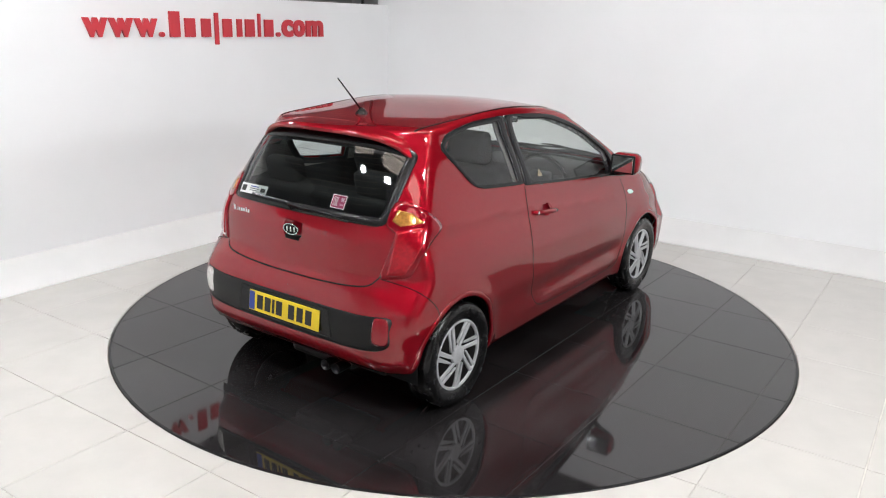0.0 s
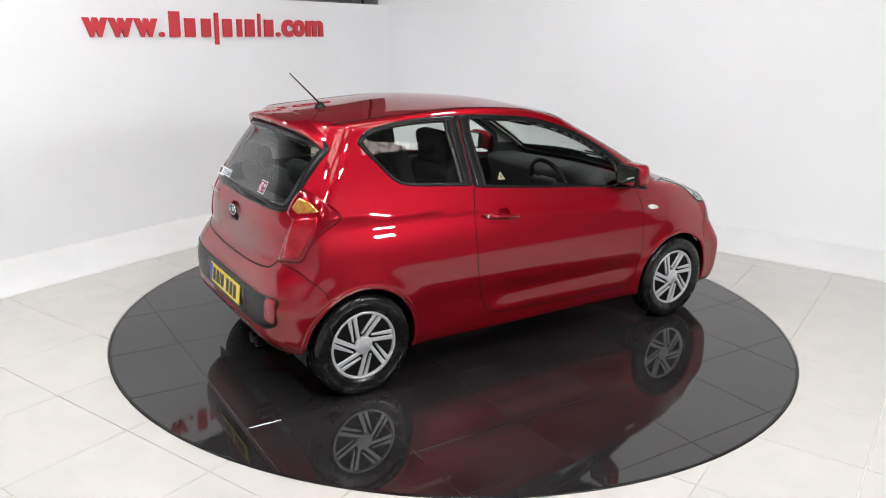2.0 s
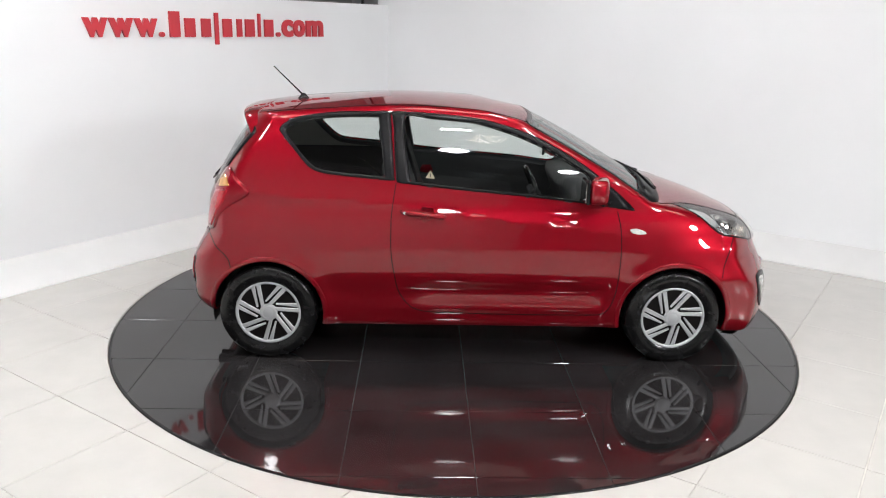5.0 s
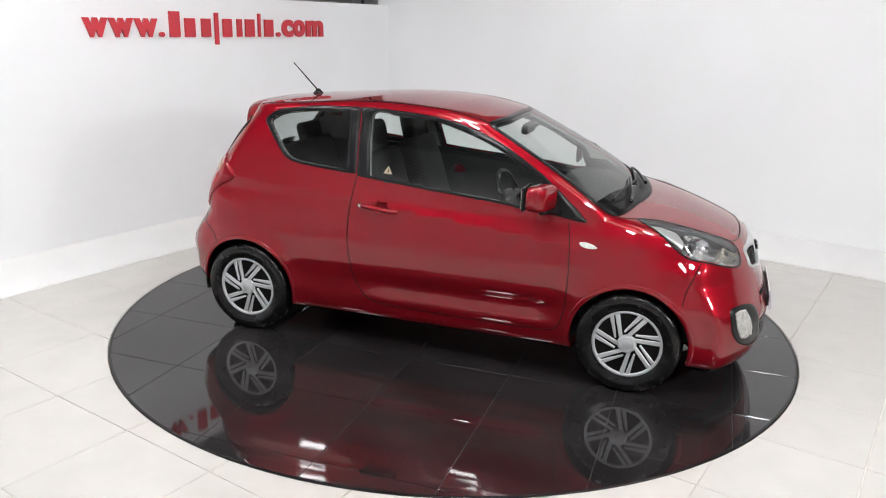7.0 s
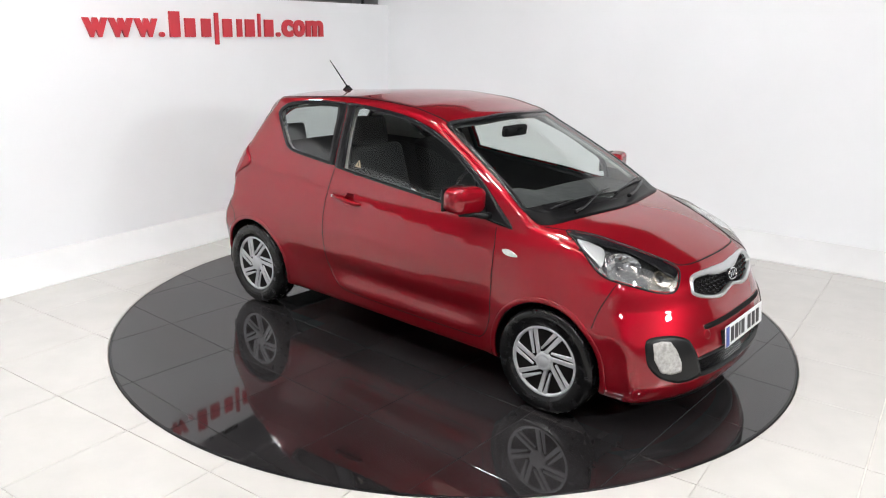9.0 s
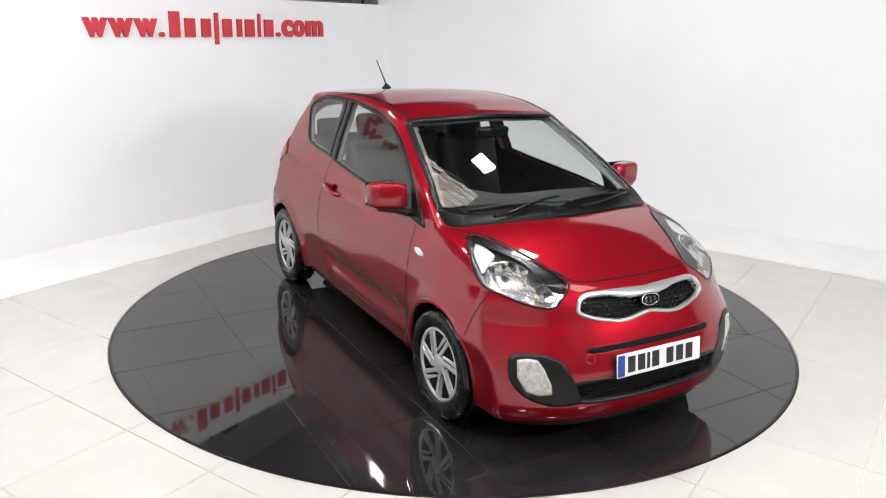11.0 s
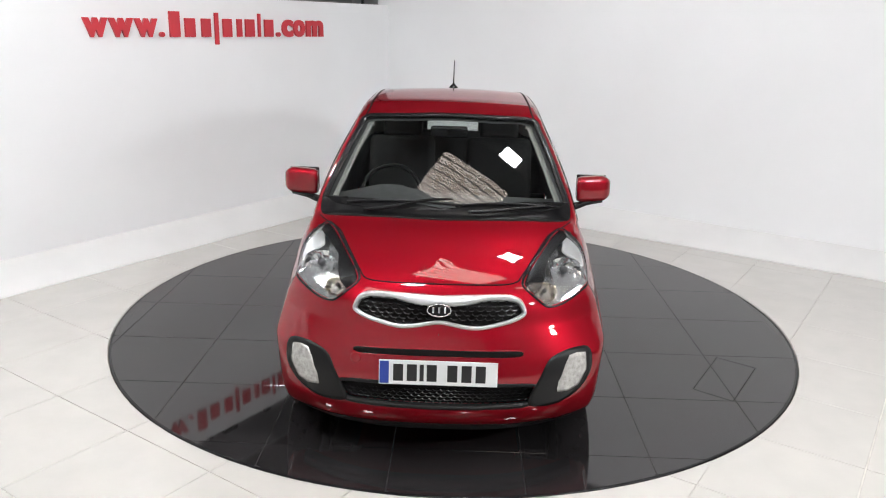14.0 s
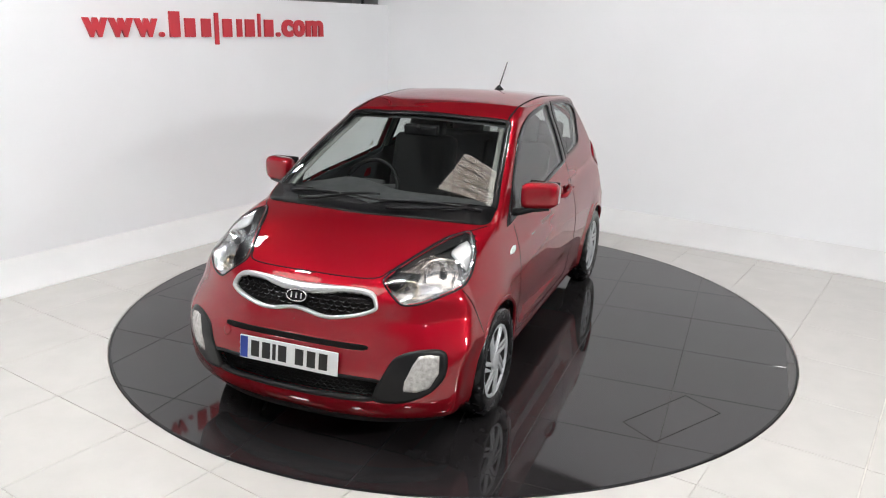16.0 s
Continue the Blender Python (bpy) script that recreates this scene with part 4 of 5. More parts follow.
def nose_parts():
    g = new("grille")
    g.parent = CAR
    inner = inset(GRILLE, NOSE_N, 0.017)
    # the upper middle of the surround is thicker
    inner = inner - np.stack([np.zeros(len(inner)), np.zeros(len(inner)), 0.020 * np.exp(-(inner[:, 1] / 0.17) ** 4) * (inner[:, 2] > 0.71)], 1)
    band("grille_surround", GRILLE, inner, NOSE_N, MATT_CHROME, g, 0.003, 5, "satin chrome surround", skirt=0.02, bulge=0.007)
    patch("grille_backing", inset(GRILLE, NOSE_N, 0.010), NOSE_N, GAP, g, -0.035, 6, skirt=0)
    grid_mesh("grille_mesh", inner, NOSE_N, SATIN, g, -0.010, 0.020, 0.0030, label="black honeycomb mesh")
    bm = spun([(0.001, -0.006), (0.03, -0.006), (0.033, -0.002), (0.033, 0.006)], 40)
    bmesh.ops.scale(bm, vec=(1.6, 1, 0.86), verts=bm.verts)
    b = part("badge_field", bm, SATIN, g, smooth=True)
    b.matrix_basis = pose(3.008, 0, 0.722, 0, 0, 90) @ pose(0, 0, 0, -18, 0, 0)
    badge_marks(g, pose(3.016, 0, 0.7245, 0, 0, 90) @ pose(0, 0, 0, -18, 0, 0))
    low = new("lower_grille")
    low.parent = CAR
    patch("lower_backing", inset(LOWER, NOSE_N, 0.002), NOSE_N, GAP, low, -0.05, 5, skirt=0)
    band("lower_frame", LOWER, inset(LOWER, NOSE_N, 0.016), NOSE_N, BLACK, low, 0.003, 2, skirt=0.03)
    grid_mesh("lower_mesh", inset(LOWER, NOSE_N, 0.010), NOSE_N, SATIN, low, -0.016, 0.017, 0.0021, label="black honeycomb mesh")
    patch("air_slot", SLOT, NOSE_N, GAP, CAR, 0.002, 4, "black air slot", skirt=0.01)
    band("slot_lip", inset(SLOT, NOSE_N, -0.004), SLOT, NOSE_N, PAINT, CAR, 0.002, 2, skirt=0.004)
    for flip in (False, True):
        fog = new("fog_lamp")
        fog.parent = CAR
        patch("fog_bezel", FOG, FOG_N, BLACK, fog, 0.004, 8, "matt black bezel", reflect=flip)
        patch("fog_lens", FOG_LAMP, FOG_N, FOG_LENS, fog, 0.008, 6, "clear ribbed lens", reflect=flip, skirt=0.02)
        head = new("headlamp")
        head.parent = CAR
        patch("lamp_bowl", inset(HEADLAMP, LAMP_N, 0.002), LAMP_N, LAMP_SILVER, head, -0.004, 9, "silvered lamp housing", reflect=flip, skirt=0, sink=-0.05)
        band("lamp_edge", HEADLAMP, inset(HEADLAMP, LAMP_N, 0.009), LAMP_N, SATIN, head, 0.002, 2, "black lens rim", reflect=flip)
        patch("lens", inset(HEADLAMP, LAMP_N, 0.006), LAMP_N, LENS, head, 0.001, 6, "clear lamp lens", reflect=flip, skirt=0)
        sg = 1 if flip else -1
        for (cx, cy, cz, r, name) in ((2.660, 0.580, 0.818, 0.098, "main_reflector"), (2.835, 0.475, 0.768, 0.052, "indicator_reflector")):
            prof = [(r * 1.02, -0.03), (r, -0.034), (r * 0.92, -0.012), (r * 0.72, 0.016), (r * 0.45, 0.034), (r * 0.2, 0.042), (0.001, 0.044)]
            bm = spun(prof, 26)
            rnd = random.Random(7)
            for q in bm.verts:
                q.co += Vector((rnd.uniform(-1, 1), rnd.uniform(-1, 1), rnd.uniform(-1, 1))) * 0.0045
            ob = part(name, bm, BRIGHT if r > 0.06 else AMBER_BRIGHT, head, "bright faceted reflector", smooth=False)
            ob.matrix_basis = Matrix.Translation((cx, cy * sg, cz)) @ look((0, 0, 0), (0.80, 0.42 * sg, 0.42)) @ pose(0, 0, 0, 90, 0, 0)
            me = ob.data
            co = np.array([(ob.matrix_basis @ q.co)[:] for q in me.vertices])
            out = np.maximum(body(co) + 0.010, 0)
            co = co - normals(co) * out[:, None]
            back = ob.matrix_basis.inverted()
            for q, c in zip(me.vertices, co):
                q.co = back @ Vector(c)
            bm = bmesh.new()
            bmesh.ops.create_uvsphere(bm, u_segments=12, v_segments=8, radius=0.020 if r > 0.06 else 0.012)
            ob2 = part("bulb", bm, LAMP_GREY, head, smooth=True)
            ob2.location = (cx + 0.0, cy * sg, cz)
        brow = loop([(2.375, -0.595, 0.940), (2.45, -0.54, 0.932), (2.642, -0.462, 0.886), (2.80, -0.395, 0.832), (2.868, -0.375, 0.795), (2.875, -0.42, 0.765), (2.835, -0.455, 0.792), (2.77, -0.455, 0.832), (2.65, -0.500, 0.872), (2.52, -0.565, 0.903), (2.44, -0.61, 0.920)], 80)
        patch("brow", brow, LAMP_N, SATIN, head, -0.003, 4, "black upper brow", reflect=flip, skirt=0.01)
        # pale inner shield that runs up the wing
        shield = loop([(2.43, -0.60, 0.925), (2.50, -0.585, 0.905), (2.56, -0.575, 0.885), (2.585, -0.61, 0.855), (2.60, -0.67, 0.815), (2.58, -0.675, 0.835), (2.50, -0.655, 0.885)], 48)
        patch("shield", shield, LAMP_N, BRIGHT_SMOOTH, head, -0.008, 5, "bright inner shield", reflect=flip, skirt=0.01)
        seam([(2.715, -0.695, 0.762), (2.70, -0.73, 0.72), (2.66, -0.76, 0.62), (2.63, -0.77, 0.53)], LAMP_N, CAR, 0.004, 0.0012, flip)
    # bonnet joint
    half = [(2.27, 0.655, 0.958), (2.34, 0.612, 0.945), (2.45, 0.53, 0.935), (2.642, 0.45, 0.890), (2.80, 0.38, 0.838), (2.86, 0.345, 0.812), (2.888, 0.27, 0.805), (2.905, 0.12, 0.806)]
    seam(half + [(2.908, 0, 0.806)] + [(x, -y, z) for x, y, z in half[::-1]], (0.35, 0, 0.94), CAR, 0.007, 0.0012, name="bonnet_joint")
    # round cover of the towing eye
    t = np.linspace(0, 2 * math.pi, 28, endpoint=False)
    eye = np.stack([np.full(28, 3.03), -0.365 + 0.024 * np.cos(t), 0.505 + 0.024 * np.sin(t)], 1)
    patch("towing_eye_cover", eye, NOSE_N, PAINT, CAR, 0.0035, 3, "round body-coloured cover", skirt=0.004)
    # black lip under the bumper
    a = np.linspace(-0.66, 0.66, 60)
    xs_ = 3.032 - 0.354 * np.abs(a / 0.8) ** 2.8
    bm = bmesh.new()
    cs = []
    for y, x in zip(a, xs_):
        cs.append([bm.verts.new(q) for q in ((x - 0.10, y, 0.19), (x - 0.006, y, 0.20), (x + 0.004, y, 0.185), (x - 0.002, y, 0.15), (x - 0.03, y, 0.142), (x - 0.10, y, 0.15))])
    for A, B in zip(cs, cs[1:]):
        for k in range(5):
            bm.faces.new((A[k], A[k + 1], B[k + 1], B[k]))
    part("bumper_lip", bm, BLACK, CAR, "matt black lower lip", smooth=True)


def badge_marks(parent, m):
    """The maker's oval, as a plain chrome ring with bars."""
    bm = bmesh.new()
    pts = [(0.052 * math.cos(a), 0.0, 0.027 * math.sin(a)) for a in np.linspace(0, 2 * math.pi, 40, endpoint=False)]
    tube(pts, 0.0035, 8, True, bm)
    for x in (-0.026, 0.0, 0.026):
        box((0.009, 0.004, 0.026), (x, 0, 0), 0.001, bm=bm)
    ob = part("badge", bm, CHROME, parent, "chrome oval badge", smooth=True)
    ob.matrix_basis = m


def plate(m, yellow):
    p = new("number_plate")
    p.parent = CAR
    p.matrix_basis = m
    part("plate_board", box((0.520, 0.006, 0.111), bevel=0.003), YELLOW if yellow else WHITE, p, ("yellow" if yellow else "white") + " plate, its characters shown as bars")
    part("plate_band", box((0.040, 0.002, 0.100), (-0.236, -0.0036, 0)), BLUE, p)
    for x in (-0.175, -0.115, -0.072, -0.028, 0.062, 0.124, 0.186):
        w = 0.018 if abs(x + 0.072) < 0.001 else 0.044
        part("plate_bar", box((w, 0.002, 0.076), (x, -0.0038, 0.0), 0.0008), INK, p)


def tail_parts():
    for flip in (False, True):
        lamp = new("tail_lamp")
        lamp.parent = CAR
        patch("lamp_lens", TAILLAMP, TAILLAMP_N, RED_LENS, lamp, 0.006, 8, "red tail lamp lens", reflect=flip, sink=0.006, skirt=0.02)
        amber = loop([(-0.298, -0.575, 1.020), (-0.262, -0.580, 1.070), (-0.222, -0.635, 1.052), (-0.190, -0.672, 1.010), (-0.235, -0.652, 1.003), (-0.285, -0.612, 0.998)], 60, False)
        patch("indicator_lens", amber, TAILLAMP_N, AMBER_LENS, lamp, 0.0122, 5, "amber indicator lens", reflect=flip, skirt=0.01)
        core = loop([(-0.308, -0.612, 0.978), (-0.262, -0.650, 0.988), (-0.205, -0.685, 0.990), (-0.225, -0.698, 0.925), (-0.290, -0.690, 0.830), (-0.318, -0.665, 0.780), (-0.358, -0.590, 0.768), (-0.340, -0.605, 0.87)], 60, False)
        patch("brake_lens", core, TAILLAMP_N, BRIGHT_RED, lamp, 0.0125, 5, "paler red brake lens", reflect=flip, skirt=0.01)
        ref = loop([(-0.45, -0.595, 0.578), (-0.435, -0.655, 0.578), (-0.433, -0.665, 0.52), (-0.44, -0.655, 0.455), (-0.462, -0.59, 0.452), (-0.46, -0.585, 0.52)], 40)
        patch("rear_fog_lamp" if not flip else "reversing_lamp", ref, (-0.9, -0.43, 0), RED_LENS if not flip else CLEAR_LENS, CAR, 0.007, 5, "red lens" if not flip else "clear lens", reflect=flip)
        seam([(-0.372, -0.56, 0.748), (-0.352, -0.62, 0.738), (-0.31, -0.70, 0.715), (-0.25, -0.76, 0.66), (-0.21, -0.785, 0.60), (-0.195, -0.79, 0.55)], (-0.5, -0.85, 0), CAR, 0.004, 0.0012, flip)
    patch("rear_bumper_panel", REAR_PANEL, TAIL_N, BLACK, CAR, 0.004, 9, "matt black bumper insert")
    patch("plate_recess", loop([(-0.47, 0.33, 0.56), (-0.47, -0.31, 0.56), (-0.478, -0.34, 0.42), (-0.478, 0.36, 0.42)], 80, False), TAIL_N, SATIN, CAR, 0.006, 4, skirt=0)
    plate(pose(-0.490, 0.0, 0.490, 0, 0, -90) @ pose(0, 0, 0, -6, 0, 0), True)
    plate(pose(3.108, 0.004, 0.466, 0, 0, 90) @ pose(0, 0, 0, -7, 0, 0), False)
    part("plate_mount", box((0.05, 0.50, 0.07), (3.078, 0, 0.46), 0.01), BLACK, CAR)
    # badge and handle recess on the tailgate
    patch("handle_recess", inset(RECESS, TAIL_N, -0.002), TAIL_N, PAINT, GATE, 0.0008, 8, sink=-0.02, skirt=0)
    part("release_handle", box((0.03, 0.10, 0.022), (-0.402, 0, 0.863), 0.006), GAP, GATE)
    badge_marks(GATE, pose(-0.420, 0.0, 0.908, 0, 0, -90))
    bm = spun([(0.001, -0.003), (0.03, -0.003), (0.031, 0.006)], 40)
    bmesh.ops.scale(bm, vec=(1.6, 1, 0.84), verts=bm.verts)
    part("badge_field", bm, SATIN, GATE, smooth=True).matrix_basis = pose(-0.416, 0.0, 0.908, 0, 0, -90)
    # model badge as plain bars
    for i, (w, h) in enumerate(((0.014, 0.028), (0.005, 0.018), (0.012, 0.018), (0.013, 0.018), (0.012, 0.018), (0.008, 0.026), (0.013, 0.018))):
        part("model_badge_bar", box((0.004, w, h), (-0.398, 0.455 - i * 0.0185, 0.935 + h / 2), 0.001), CHROME, GATE)
    # stickers behind the rear glass
    def sticker(y, z, w, h, marks):
        x = float(onto(np.array([(-0.2, y, z)]), TAIL_N)[0][0]) - 0.004
        st = new("window_sticker")
        st.parent = CAR
        st.matrix_basis = pose(x, y, z, 0, 0, -90) @ pose(0, 0, 0, -28, 0, 0)
        part("sticker_sheet", box((w, 0.001, h)), WHITE, st)
        for mx, mz, mw, mh, mm in marks:
            part("sticker_mark", box((mw, 0.001, mh), (mx, -0.0012, mz)), mm, st)
    sticker(0.365, 1.05, 0.20, 0.055, ((-0.075, 0, 0.032, 0.032, INK), (0.0, 0.014, 0.06, 0.005, BLUE), (0.005, 0.003, 0.07, 0.004, INK), (0.0, -0.008, 0.06, 0.004, INK), (0.07, 0, 0.036, 0.022, INK)))
    sticker(-0.255, 1.075, 0.092, 0.070, ((0.0, 0.0, 0.084, 0.062, PLUM), (-0.018, 0.0, 0.03, 0.048, WHITE), (0.025, 0.012, 0.022, 0.02, WHITE), (0.025, -0.015, 0.026, 0.008, WHITE)))
    # wiper
    bm = tube([(-0.372, 0.03, 1.0), (-0.385, 0.05, 1.03), (-0.385, -0.10, 1.022), (-0.378, -0.32, 1.012)], [0.012, 0.012, 0.008, 0.005], 8)
    part("rear_wiper", bm, SATIN, GATE, "black rear wiper", smooth=True)
    bm = tube([(-0.382, 0.02, 1.012), (-0.380, -0.36, 1.000)], 0.005, 6)
    part("wiper_blade", bm, BLACK, GATE)
    # heater wires on the rear glass
    for z in np.linspace(1.075, 1.285, 9):
        ys = np.linspace(-0.45, 0.45, 13)
        w = onto(np.stack([np.full(13, -0.2), ys, np.full(13, z)], 1), TAIL_N)
        part("heater_wire", tube(w + (0.006, 0, 0), 0.0006, 4), BROWN_BAR, GATE, "thin brown heater wire")
    # exhaust tips
    for y in (-0.23, -0.305):
        bm = spun([(0.026, 0.12), (0.029, 0.0), (0.0285, -0.003), (0.026, -0.002), (0.024, 0.10), (0.0005, 0.10)], 28)
        part("exhaust_tip", bm, DARK_CHROME, CAR, "dark chrome exhaust tip", smooth=True).matrix_basis = pose(-0.425, y, 0.222, 0, 0, -90)
    part("silencer", box((0.25, 0.45, 0.10), (-0.22, -0.12, 0.235), 0.03), BLACK, CAR)


def spoiler():
    bm = bmesh.new()
    cs = []
    for y in np.linspace(-0.545, 0.545, 45):
        u = abs(y / 0.545)
        tip = -0.212 + 0.115 * u ** 3
        lead = -0.02 + 0.01 * u
        zt = float(TOP(np.array(-0.06))) - 0.026 * (y / 0.55) ** 2 - 0.10 * u ** 6
        prof = [(lead + 0.05, zt - 0.014), (lead - 0.02, zt + 0.001), (lead - 0.05, zt + 0.0005), (tip + 0.04, zt - 0.014), (tip + 0.006, zt - 0.022), (tip, zt - 0.030), (tip + 0.004, zt - 0.044), (tip + 0.03, zt - 0.052), (lead - 0.06, zt - 0.066), (lead + 0.03, zt - 0.07)]
        cs.append([bm.verts.new((x, y, z)) for x, z in prof])
    for A, B in zip(cs, cs[1:]):
        for k in range(len(A) - 1):
            bm.faces.new((A[k], A[k + 1], B[k + 1], B[k]))
    bm.faces.new(cs[0])
    bm.faces.new(cs[-1])
    sp = part("spoiler", bm, PAINT, CAR, smooth=True)
    part("brake_light", box((0.008, 0.20, 0.014), (-0.209, 0, 1.397), 0.003), RED_LENS, sp, "red high-level brake light")


def roof_parts():
    for flip in (False, True):
        pts = [(-0.02, -0.478, 1.40), (0.15, -0.483, 1.42), (0.5, -0.487, 1.45), (0.9, -0.487, 1.46), (1.2, -0.490, 1.44), (1.42, -0.497, 1.41), (1.49, -0.505, 1.39)]
        seam(pts, (0, 0, 1), CAR, 0.011, 0.0015, flip, name="roof_ditch")
    z = float(TOP(np.array(0.123)))
    mast = new("aerial")
    mast.parent = CAR
    bm = spun([(0.036, -0.004), (0.034, 0.006), (0.022, 0.016), (0.012, 0.03), (0.0005, 0.032)], 24, "z")
    part("aerial_base", bm, SATIN, mast, smooth=True).location = (0.123, 0, z)
    part("aerial_mast", tube([(0.12, 0, z + 0.02), (-0.06, 0, z + 0.195)], [0.0055, 0.0035], 8), SATIN, mast, smooth=True)


def mirror(s):
    m = new("door_mirror")
    m.parent = CAR
    bm = bmesh.new()
    cs = []
    # sections from the foot outwards
    for t in np.linspace(0, 1, 17):
        y = 0.735 + 0.185 * t
        grow = min(1, 0.88 + 0.9 * t) * (1 - max(0, (t - 0.72) / 0.28) ** 2.5 * 0.34)
        hx, hz = 0.062 * grow, 0.070 * grow
        cx, cz = 1.892 - 0.045 * t, 1.052 + 0.006 * t
        ring = []
        for k in range(20):
            a = 2 * math.pi * k / 20
            c, sn = math.cos(a), math.sin(a)
            e = 0.46
            ring.append(bm.verts.new((cx + hx * math.copysign(abs(c) ** e, c) * (1 if c > 0 else 0.75), y * s, cz + hz * math.copysign(abs(sn) ** e, sn))))
        cs.append(ring)
    for A, B in zip(cs, cs[1:]):
        for k in range(20):
            bm.faces.new((A[k], A[(k + 1) % 20], B[(k + 1) % 20], B[k]))
    bm.faces.new(cs[0])
    bm.faces.new(cs[-1])
    part("mirror_cap", bm, PAINT, m, smooth=True)
    bm = box((0.018, 0.168, 0.126), (1.797, 0.826 * s, 1.055), 0.008)
    part("mirror_bezel", bm, SATIN, m, "black bezel")
    bm = box((0.004, 0.146, 0.104), (1.787, 0.826 * s, 1.055), 0.0015)
    part("mirror_glass", bm, MIRROR, m, "mirror glass")
    bm = tube([(1.96, 0.70 * s, 0.965), (1.94, 0.735 * s, 0.968), (1.91, 0.79 * s, 0.98), (1.89, 0.88 * s, 0.988)], [0.022, 0.020, 0.016, 0.010], 10)
    part("mirror_foot", bm, SATIN, m, "black mirror foot", smooth=True)


def wipers():
    for pts in ([(2.31, -0.42, 1.0), (2.29, -0.30, 1.018), (2.25, -0.05, 1.055), (2.24, 0.04, 1.055)], [(2.33, 0.12, 1.0), (2.31, 0.22, 1.018), (2.225, 0.50, 1.045), (2.20, 0.56, 1.04)]):
        w = new("windscreen_wiper")
        w.parent = CAR
        p = np.array(pts)
        s = np.linspace(0, len(p) - 1, 16)
        q = np.stack([curve(list(zip(range(len(p)), p[:, k])))(s) for k in range(3)], 1)
        q2 = onto(q, (0.3, 0, 0.95))
        q2 = q2 + normals(q2) * np.linspace(0.03, 0.014, 16)[:, None]
        part("wiper_arm", tube(q2, list(np.linspace(0.011, 0.005, 16)), 8), SATIN, w, smooth=True)
        y0, y1 = (-0.52, 0.10) if p[0][1] < 0 else (0.05, 0.60)
        ys = np.linspace(y0, y1, 16)
        b = onto(np.stack([2.27 - 0.06 * np.abs(ys) ** 1.6 * 3 - 0.02 * np.sin(np.linspace(0, 3, 16)), ys, np.full(16, 1.0)], 1), (0.3, 0, 0.95))
        b = b + normals(b) * 0.012
        part("wiper_blade", tube(b, 0.007, 6), BLACK, w, smooth=True)


def cabin():
    def seat(y):
        st = new("front_seat")
        st.parent = CAR
        part("cushion", box((0.50, 0.47, 0.17), (1.10, y, 0.56), 0.06, pose(0, 0, 0, 0, -6, 0), 4), FABRIC, st, smooth=True)
        part("backrest", box((0.15, 0.46, 0.62), (0.80, y, 0.86), 0.06, pose(0, 0, 0, 0, -18, 0), 4), FABRIC, st, smooth=True)
        part("headrest", box((0.10, 0.27, 0.19), (0.685, y, 1.245), 0.045, pose(0, 0, 0, 0, -12, 0), 4), FABRIC, st, smooth=True)
    seat(-0.34)
    seat(0.34)
    rear = new("rear_seat")
    rear.parent = CAR
    part("bench", box((0.45, 1.10, 0.18), (0.22, 0, 0.56), 0.06, None, 4), FABRIC, rear, smooth=True)
    part("backrest", box((0.14, 1.12, 0.56), (-0.05, 0, 0.82), 0.05, pose(0, 0, 0, 0, -16, 0), 4), FABRIC, rear, smooth=True)
    for y in (-0.33, 0.33):
        part("headrest", box((0.09, 0.25, 0.14), (-0.135, y, 1.14), 0.04, pose(0, 0, 0, 0, -12, 0), 4), FABRIC, rear, smooth=True)
    part("parcel_shelf", box((0.20, 1.05, 0.02), (-0.235, 0, 0.955), 0.006), LINING, CAR)
    bm = bmesh.new()
    cs = []
    for y in np.linspace(-0.64, 0.64, 25):
        hood = 0.055 * math.exp(-((y + 0.34) / 0.19) ** 2)
        back = 0.03 * abs(y / 0.6) ** 3
        prof = [(2.24 - 0.12 * (y / 0.64) ** 2, 0.955), (2.05, 0.978 + hood * 0.3), (1.84 + back, 0.985 + hood), (1.77 + back, 0.965 + hood), (1.76 + back, 0.93 + hood * 0.6), (1.81 + back, 0.80), (1.80, 0.68), (1.90, 0.50)]
        cs.append([bm.verts.new((x, y, z)) for x, z in prof])
    for A, B in zip(cs, cs[1:]):
        for k in range(len(A) - 1):
            bm.faces.new((A[k], A[k + 1], B[k + 1], B[k]))
    part("dashboard", bm, LINING, CAR, "dark grey dashboard", smooth=True)
    part("centre_console", box((0.55, 0.20, 0.30), (1.62, 0, 0.55), 0.03), LINING, CAR)
    wheel_ = new("steering_wheel")
    wheel_.parent = CAR
    wheel_.matrix_basis = pose(1.60, -0.34, 0.93, 0, 0, 90) @ pose(0, 0, 0, -25, 0, 0)
    pts = [(0.18 * math.cos(a), 0, 0.18 * math.sin(a)) for a in np.linspace(0, 2 * math.pi, 40, endpoint=False)]
    part("wheel_rim", tube(pts, 0.015, 8, True), SATIN, wheel_, smooth=True)
    part("wheel_boss", box((0.16, 0.05, 0.12), (0, 0.02, 0), 0.02), LINING, wheel_, smooth=True)
    for a, b in (((-0.17, 0, 0.02), (-0.05, 0.01, 0.01)), ((0.17, 0, 0.02), (0.05, 0.01, 0.01)), ((0, 0, -0.17), (0, 0.01, -0.04))):
        part("wheel_spoke", tube([a, b], 0.018, 8), LINING, wheel_, smooth=True)
    rv = new("rear_view_mirror")
    rv.parent = CAR
    part("mirror_shell", box((0.045, 0.22, 0.065), (1.60, 0.0, 1.315), 0.018, pose(0, 0, 0, 0, 8, 0), 3), SATIN, rv, smooth=True)
    part("mirror_stalk", tube([(1.62, 0, 1.32), (1.66, 0, 1.345)], 0.012, 8), SATIN, rv)
